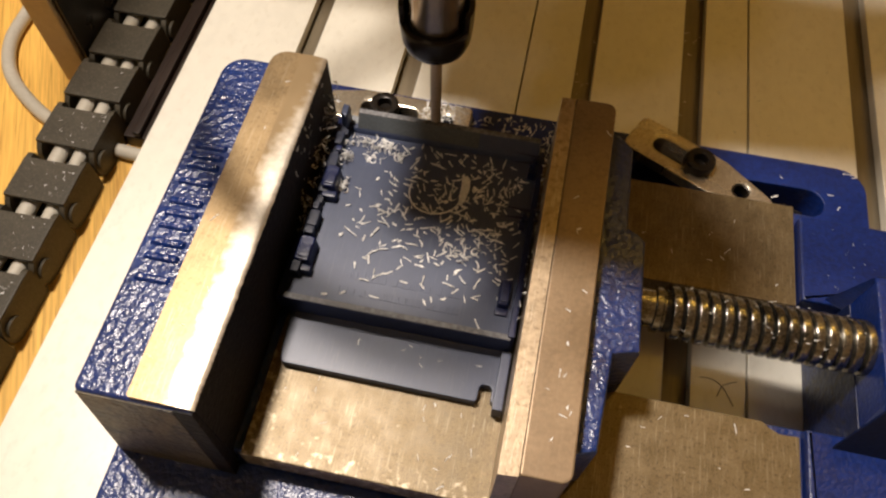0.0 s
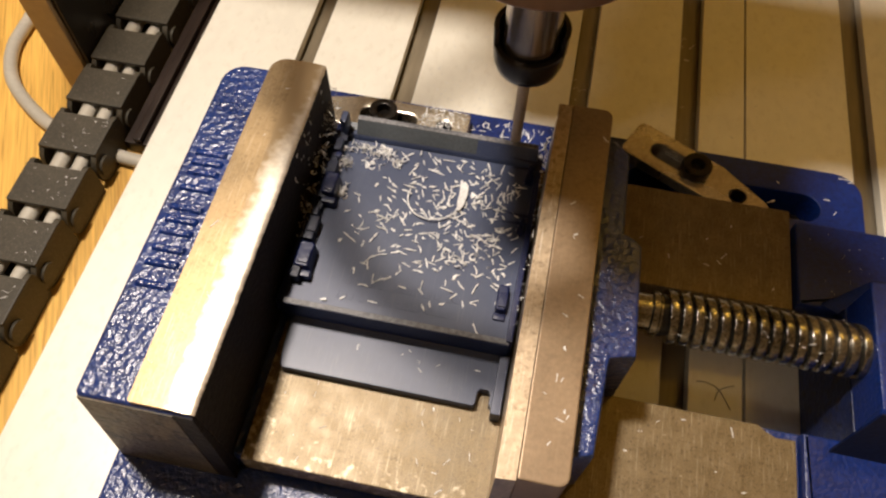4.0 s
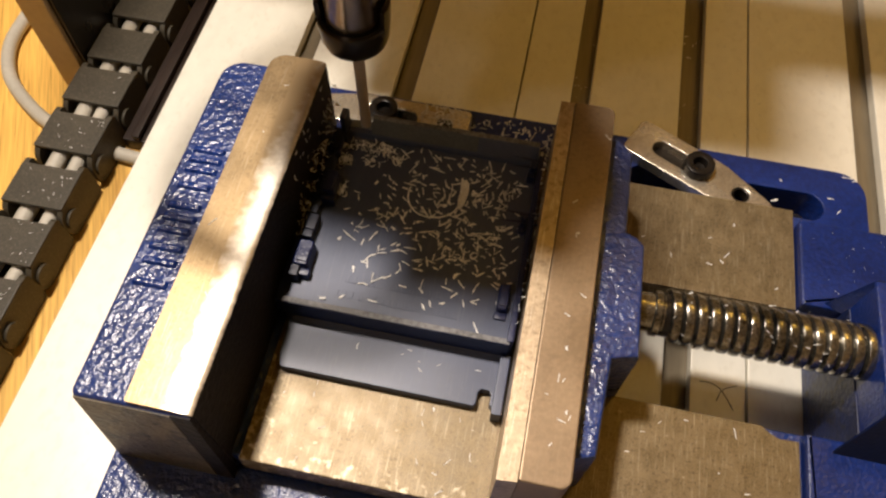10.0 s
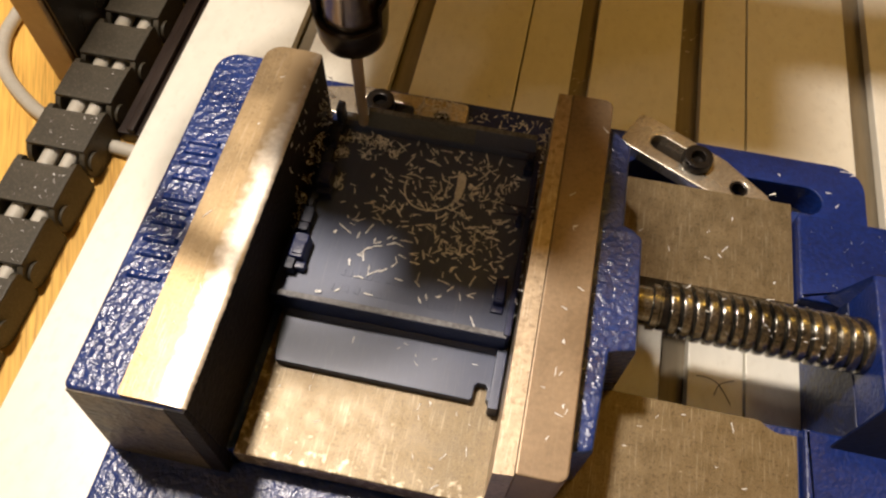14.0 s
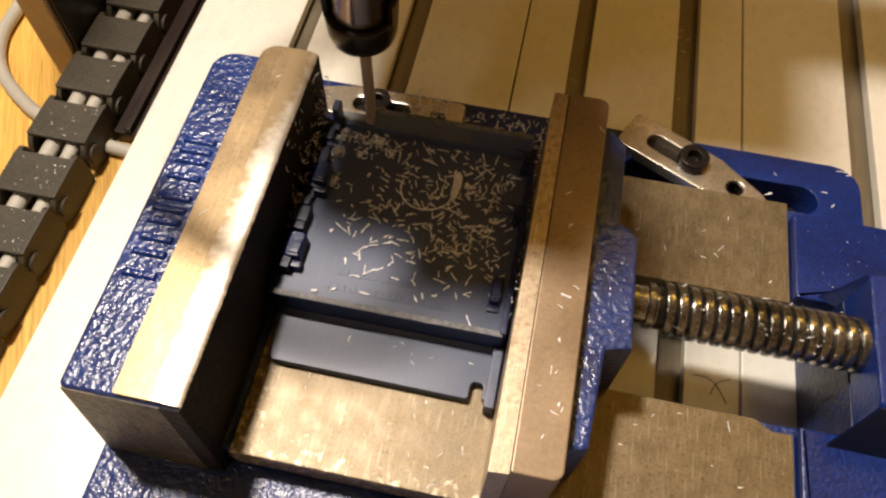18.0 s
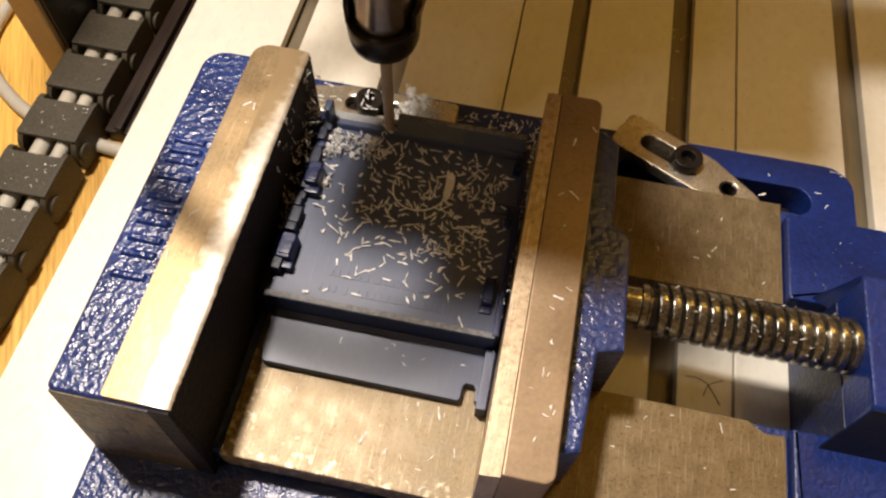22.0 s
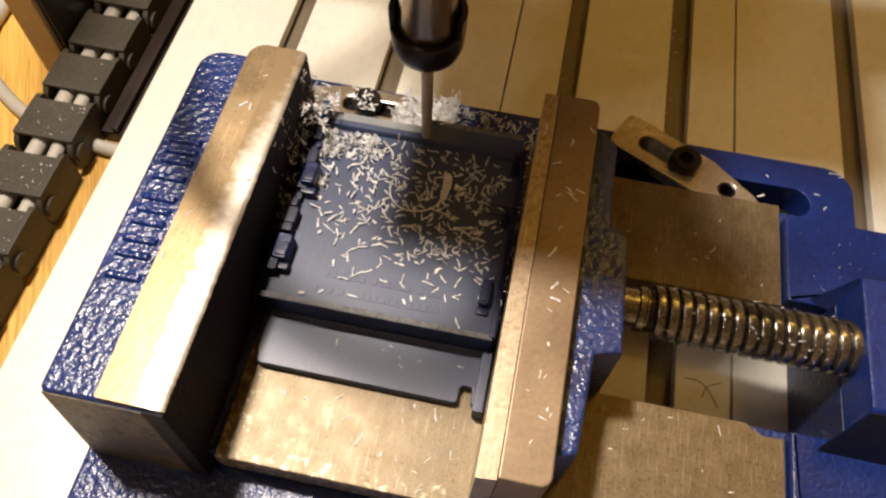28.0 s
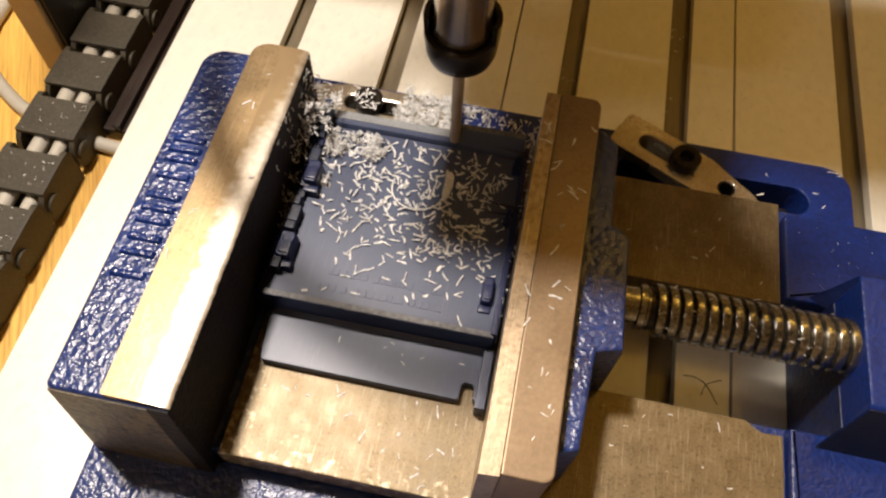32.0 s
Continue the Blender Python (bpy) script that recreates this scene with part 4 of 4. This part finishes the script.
for _ in range(46):
    k = RNG.choice([0, 1, 2, 3, 4, 5, 6, 7])
    x, y = RNG.gauss(CH_X1 - 4, 5), CH_Y0 + PITCH * k + RNG.uniform(-8, 8)
    if CH_X0 + 1 < x < CH_X1 - 0.5:
        spots.append((lying(x, y, CH_TOP + RNG.uniform(0.05, 0.5), 20), RNG.uniform(0.35, 0.75)))
CABLES.append(scatter("swarf_on_chain", "fine pale slivers of swarf on the cable chain", spots))
spots = []
for _ in range(14):
    spots.append((lying(RNG.uniform(72, 79), RNG.uniform(6, 98), JT + 0.05, 6), RNG.uniform(0.4, 0.7)))
for _ in range(10):
    spots.append((lying(RNG.uniform(-14, -1), RNG.uniform(4, 96), JT + 0.05, 6), RNG.uniform(0.35, 0.6)))
for _ in range(16):
    spots.append((lying(RNG.uniform(96, 136), RNG.choice([RNG.uniform(6, 34), RNG.uniform(72, 102)]), 0.05, 6), RNG.uniform(0.35, 0.8)))
for _ in range(16):
    spots.append((lying(RNG.uniform(8, 62), RNG.uniform(2, 23), 0.05, 6), RNG.uniform(0.3, 0.7)))
for _ in range(18):
    spots.append((lying(RNG.uniform(142, 168), RNG.uniform(76, 98), 2.55, 8), RNG.uniform(0.15, 0.3)))
for _ in range(6):
    spots.append((lying(RNG.uniform(125, 165), RNG.uniform(108, 130), -11.9, 8), RNG.uniform(0.7, 1.1)))
for _ in range(7):
    spots.append((lying(RNG.uniform(10, 60), RNG.uniform(27, 36), 3.25, 6), RNG.uniform(0.3, 0.6)))
for _ in range(26):
    a, x = RNG.uniform(-1.2, 1.2), RNG.uniform(100, 148)
    spots.append((lying(x, 55 + 7.3 * math.sin(a), 12 + 7.3 * math.cos(a), 40), RNG.uniform(0.3, 0.6)))
scatter("swarf_on_vise", "a few pale slivers of swarf on the vise", spots)
spots = []
for _ in range(70):
    spots.append((lying(RNG.uniform(85, 165), RNG.uniform(135, 215), TOP + 0.05, 6), RNG.uniform(0.3, 0.7)))
for _ in range(40):
    spots.append((lying(RNG.uniform(10, 85), RNG.uniform(134, 200), TOP + 0.05, 6), RNG.uniform(0.3, 0.6)))
for _ in range(260):
    x, y = gauss_in(50, 140, 34, 18, 16, 120, 132, 205)
    spots.append((lying(x, y, TOP + 0.05, 6), RNG.uniform(0.16, 0.5)))
# a dark hair-thin offcut on the table, seen through the base window
bm = bmesh.new()
add_tube(bm, smooth_path([(121, 54.5, TOP + 0.3), (124, 54.6, TOP + 0.5), (127, 53.4, TOP + 0.4), (129, 51.0, TOP + 0.3), (131, 47.5, TOP + 0.3)], 4), 0.11, 6)
add_tube(bm, smooth_path([(126.3, 49.5, TOP + 0.3), (127.4, 52.6, TOP + 0.7), (130, 54.4, TOP + 0.4), (132, 55.2, TOP + 0.3)], 4), 0.11, 6)
tagged(part("wire_offcut", bm, M_BOLT, None, "", 60), "dark hair-thin tangled offcut on the slotted table", "offcut")
scatter("swarf_on_table", "thin pale slivers of swarf on the slotted table", spots)
# swarf clinging to the inner side of the fixed jaw
spots = []
for _ in range(20):
    y = RNG.uniform(66, 101)
    m = Matrix.Translation((0.25, y, RNG.uniform(14, 31))) @ Euler((RNG.uniform(0, 6.28), radians(90 + RNG.uniform(-20, 20)), 0)).to_matrix().to_4x4()
    spots.append((m, RNG.uniform(0.5, 0.95)))
scatter("swarf_on_jaw", "swarf clinging to the oily inner side of the jaw", spots)


def tool_x(t):
    for (t0, a, _), (t1, b, _) in zip(TOOL, TOOL[1:]):
        if t0 <= t <= t1:
            return a + (b - a) * (t - t0) / (t1 - t0)
    return TOOL[-1][1]


CHIP_MESHES = []
for vs, fs in SHAPES[::4]:
    me = bpy.data.meshes.new("sliver")
    me.from_pydata([tuple(MM * c for c in v) for v in vs], [], fs)
    me.materials.append(M_CHIP)
    me.shade_smooth()
    me.set_sharp_from_angle(angle=radians(50))
    CHIP_MESHES.append(me)
FLYING = []


def rest_pose(t):
    """Where a sliver that is cut at t seconds comes to rest."""
    k, x = RNG.random(), tool_x(t)
    if k < 0.07:
        return lying(9.4 + RNG.gauss(0, 2.2), 120.4 + RNG.gauss(0, 2.2), -4.0 + RNG.uniform(0, 0.5), 25)
    if k < 0.36:
        px, py = min(37, max(21.5, RNG.gauss(x - 4, 8))) if RNG.random() < 0.85 else RNG.uniform(-8, 0), RNG.uniform(113.5, 128)
        return lying(px, py, -7.6 + RNG.uniform(0.1, 1.8), 35)
    if k < 0.52 and x > 22:
        return lying(RNG.uniform(38.5, 64), RNG.uniform(105, 129), -11.9 + RNG.uniform(0.1, 1.2), 35)
    if k < 0.80:
        px, py = gauss_in(20, 78, 11, 11, 9, 60, 42, 93)
        return lying(px, py, PLATE + RNG.uniform(0.2, 1.0), 25)
    if k < 0.89:
        return Matrix.Translation((0.5, RNG.uniform(74, 101), RNG.uniform(14, 32.5))) @ Euler((RNG.uniform(0, 6.28), radians(90 + RNG.uniform(-35, 35)), RNG.uniform(-0.5, 0.5))).to_matrix().to_4x4()
    if k < 0.92:
        return lying(RNG.uniform(-14, -1), RNG.uniform(30, 100), JT + 0.05, 6)
    if k < 0.97:
        return lying(RNG.uniform(66, 79), RNG.uniform(30, 98), JT + 0.05, 6)
    return lying(RNG.uniform(10, 60), RNG.uniform(2, 23), 0.05, 6)


for i in range(300):
    t = 16.9 + 14.6 * ((i + RNG.random()) / 300) ** 0.9
    ob = tagged(new("sliver", CHIP_MESHES[i % 8]), "pale curled sliver of plastic thrown off by the cutter", "swarf", "slivers thrown by the cutter")
    x0 = tool_x(t) + 2.0
    start = Matrix.Translation((x0, 98.3, RNG.uniform(13.2, 15.0))) @ Euler((radians(90), 0, 0)).to_matrix().to_4x4()
    FLYING.append((ob, t, start, rest_pose(t)))


CLUMPS = []
for _ in range(4):
    verts, faces = [], []
    for _ in range(15):
        vs, fs = RNG.choice(CURLS if RNG.random() < 0.7 else SHAPES)
        m = Matrix.Translation((RNG.gauss(0, 1.3), RNG.uniform(-1.2, 1.2), RNG.uniform(0.3, 1.9))) @ Euler((RNG.uniform(-1, 1), RNG.uniform(-0.4, 0.4), RNG.uniform(-0.5, 0.5))).to_matrix().to_4x4()
        n = len(verts)
        verts += [tuple(MM * c for c in (m @ (Vector(v) * 0.72))) for v in vs]
        faces += [tuple(n + i for i in f) for f in fs]
    me = bpy.data.meshes.new("swarf_clump")
    me.from_pydata(verts, [], faces)
    me.materials.append(M_CHIP)
    CLUMPS.append(me)
for i in range(100):
    t = 17.2 + 14.0 * (i + RNG.random()) / 100
    ob = tagged(new("swarf_clump", CLUMPS[i % 4]), "tangled tuft of pale plastic slivers", "swarf", kind="stuff")
    start = Matrix.Translation((tool_x(t) + 2.4, 97.4, 8.2))
    k = RNG.random()
    if k < 0.66:
        end = lying(min(37, max(21.5, RNG.gauss(tool_x(t) + 6, 6))), RNG.uniform(112, 128), -7.6 + RNG.uniform(0.0, 1.6) * (t - 16) / 14, 20)
    elif k < 0.80:
        end = lying(RNG.uniform(38, 50), RNG.uniform(110, 130), -11.8, 20)
    elif k < 0.9:
        end = lying(RNG.uniform(1.6, 7), RNG.uniform(86, 100), RNG.uniform(12, 25), 20)
    else:
        end = lying(RNG.uniform(7, 22), RNG.uniform(86, 92), PLATE + RNG.uniform(0, 1.0), 20)
    FLYING.append((ob, t, start, end))


def in_metres(m):
    n = m.copy()
    n.translation = n.translation * MM
    return n


# ---- what moves ----
GANTRY_Y = [(0, -1.4), (3.0, -1.6), (3.5, -1.1), (5.5, -0.5), (6.5, -0.2), (8.5, -0.2), (9, -2.4), (9.5, -2.2), (11.5, -2.1), (12, -1.0), (12.5, -0.7), (13, -1.8), (13.5, -2.5), (14, -3.9), (14.5, -4.0), (16.5, -0.2), (32, 0.0)]


def motions():
    walk(SPINDLE, [(t, pose(x * MM, (y + 1.8) * MM, TIP_Z * MM)) for t, x, y in TOOL])
    for link, sway, y in LINKS:
        walk(link, [(t, pose(0, (y + dy) * MM, 0, 0, 0, sway)) for t, dy in GANTRY_Y])
    for ob in CABLES + [GANTRY]:
        walk(ob, [(t, pose(0, dy * MM, 0)) for t, dy in GANTRY_Y])
    for seg, t in SEGMENTS:
        if t is not None and t < 31.8:
            walk(seg, [(0, pose(0, 0, 0)), (t - 0.25, pose(0, 0, 0)), (t, pose(0, 0, -4.6 * MM)), (32, pose(0, 0, -4.6 * MM))])
    for ob, t, a, b in FLYING:
        mid = a.lerp(b, 0.55).to_quaternion().to_matrix().to_4x4()
        mid.translation = (a.translation + b.translation) / 2 + Vector((0, 0, 7))
        walk(ob, [(0, in_metres(a)), (t - 0.1, in_metres(a)), (t + 0.08, in_metres(mid)), (t + 0.25, in_metres(b)), (32, in_metres(b))])


motions()
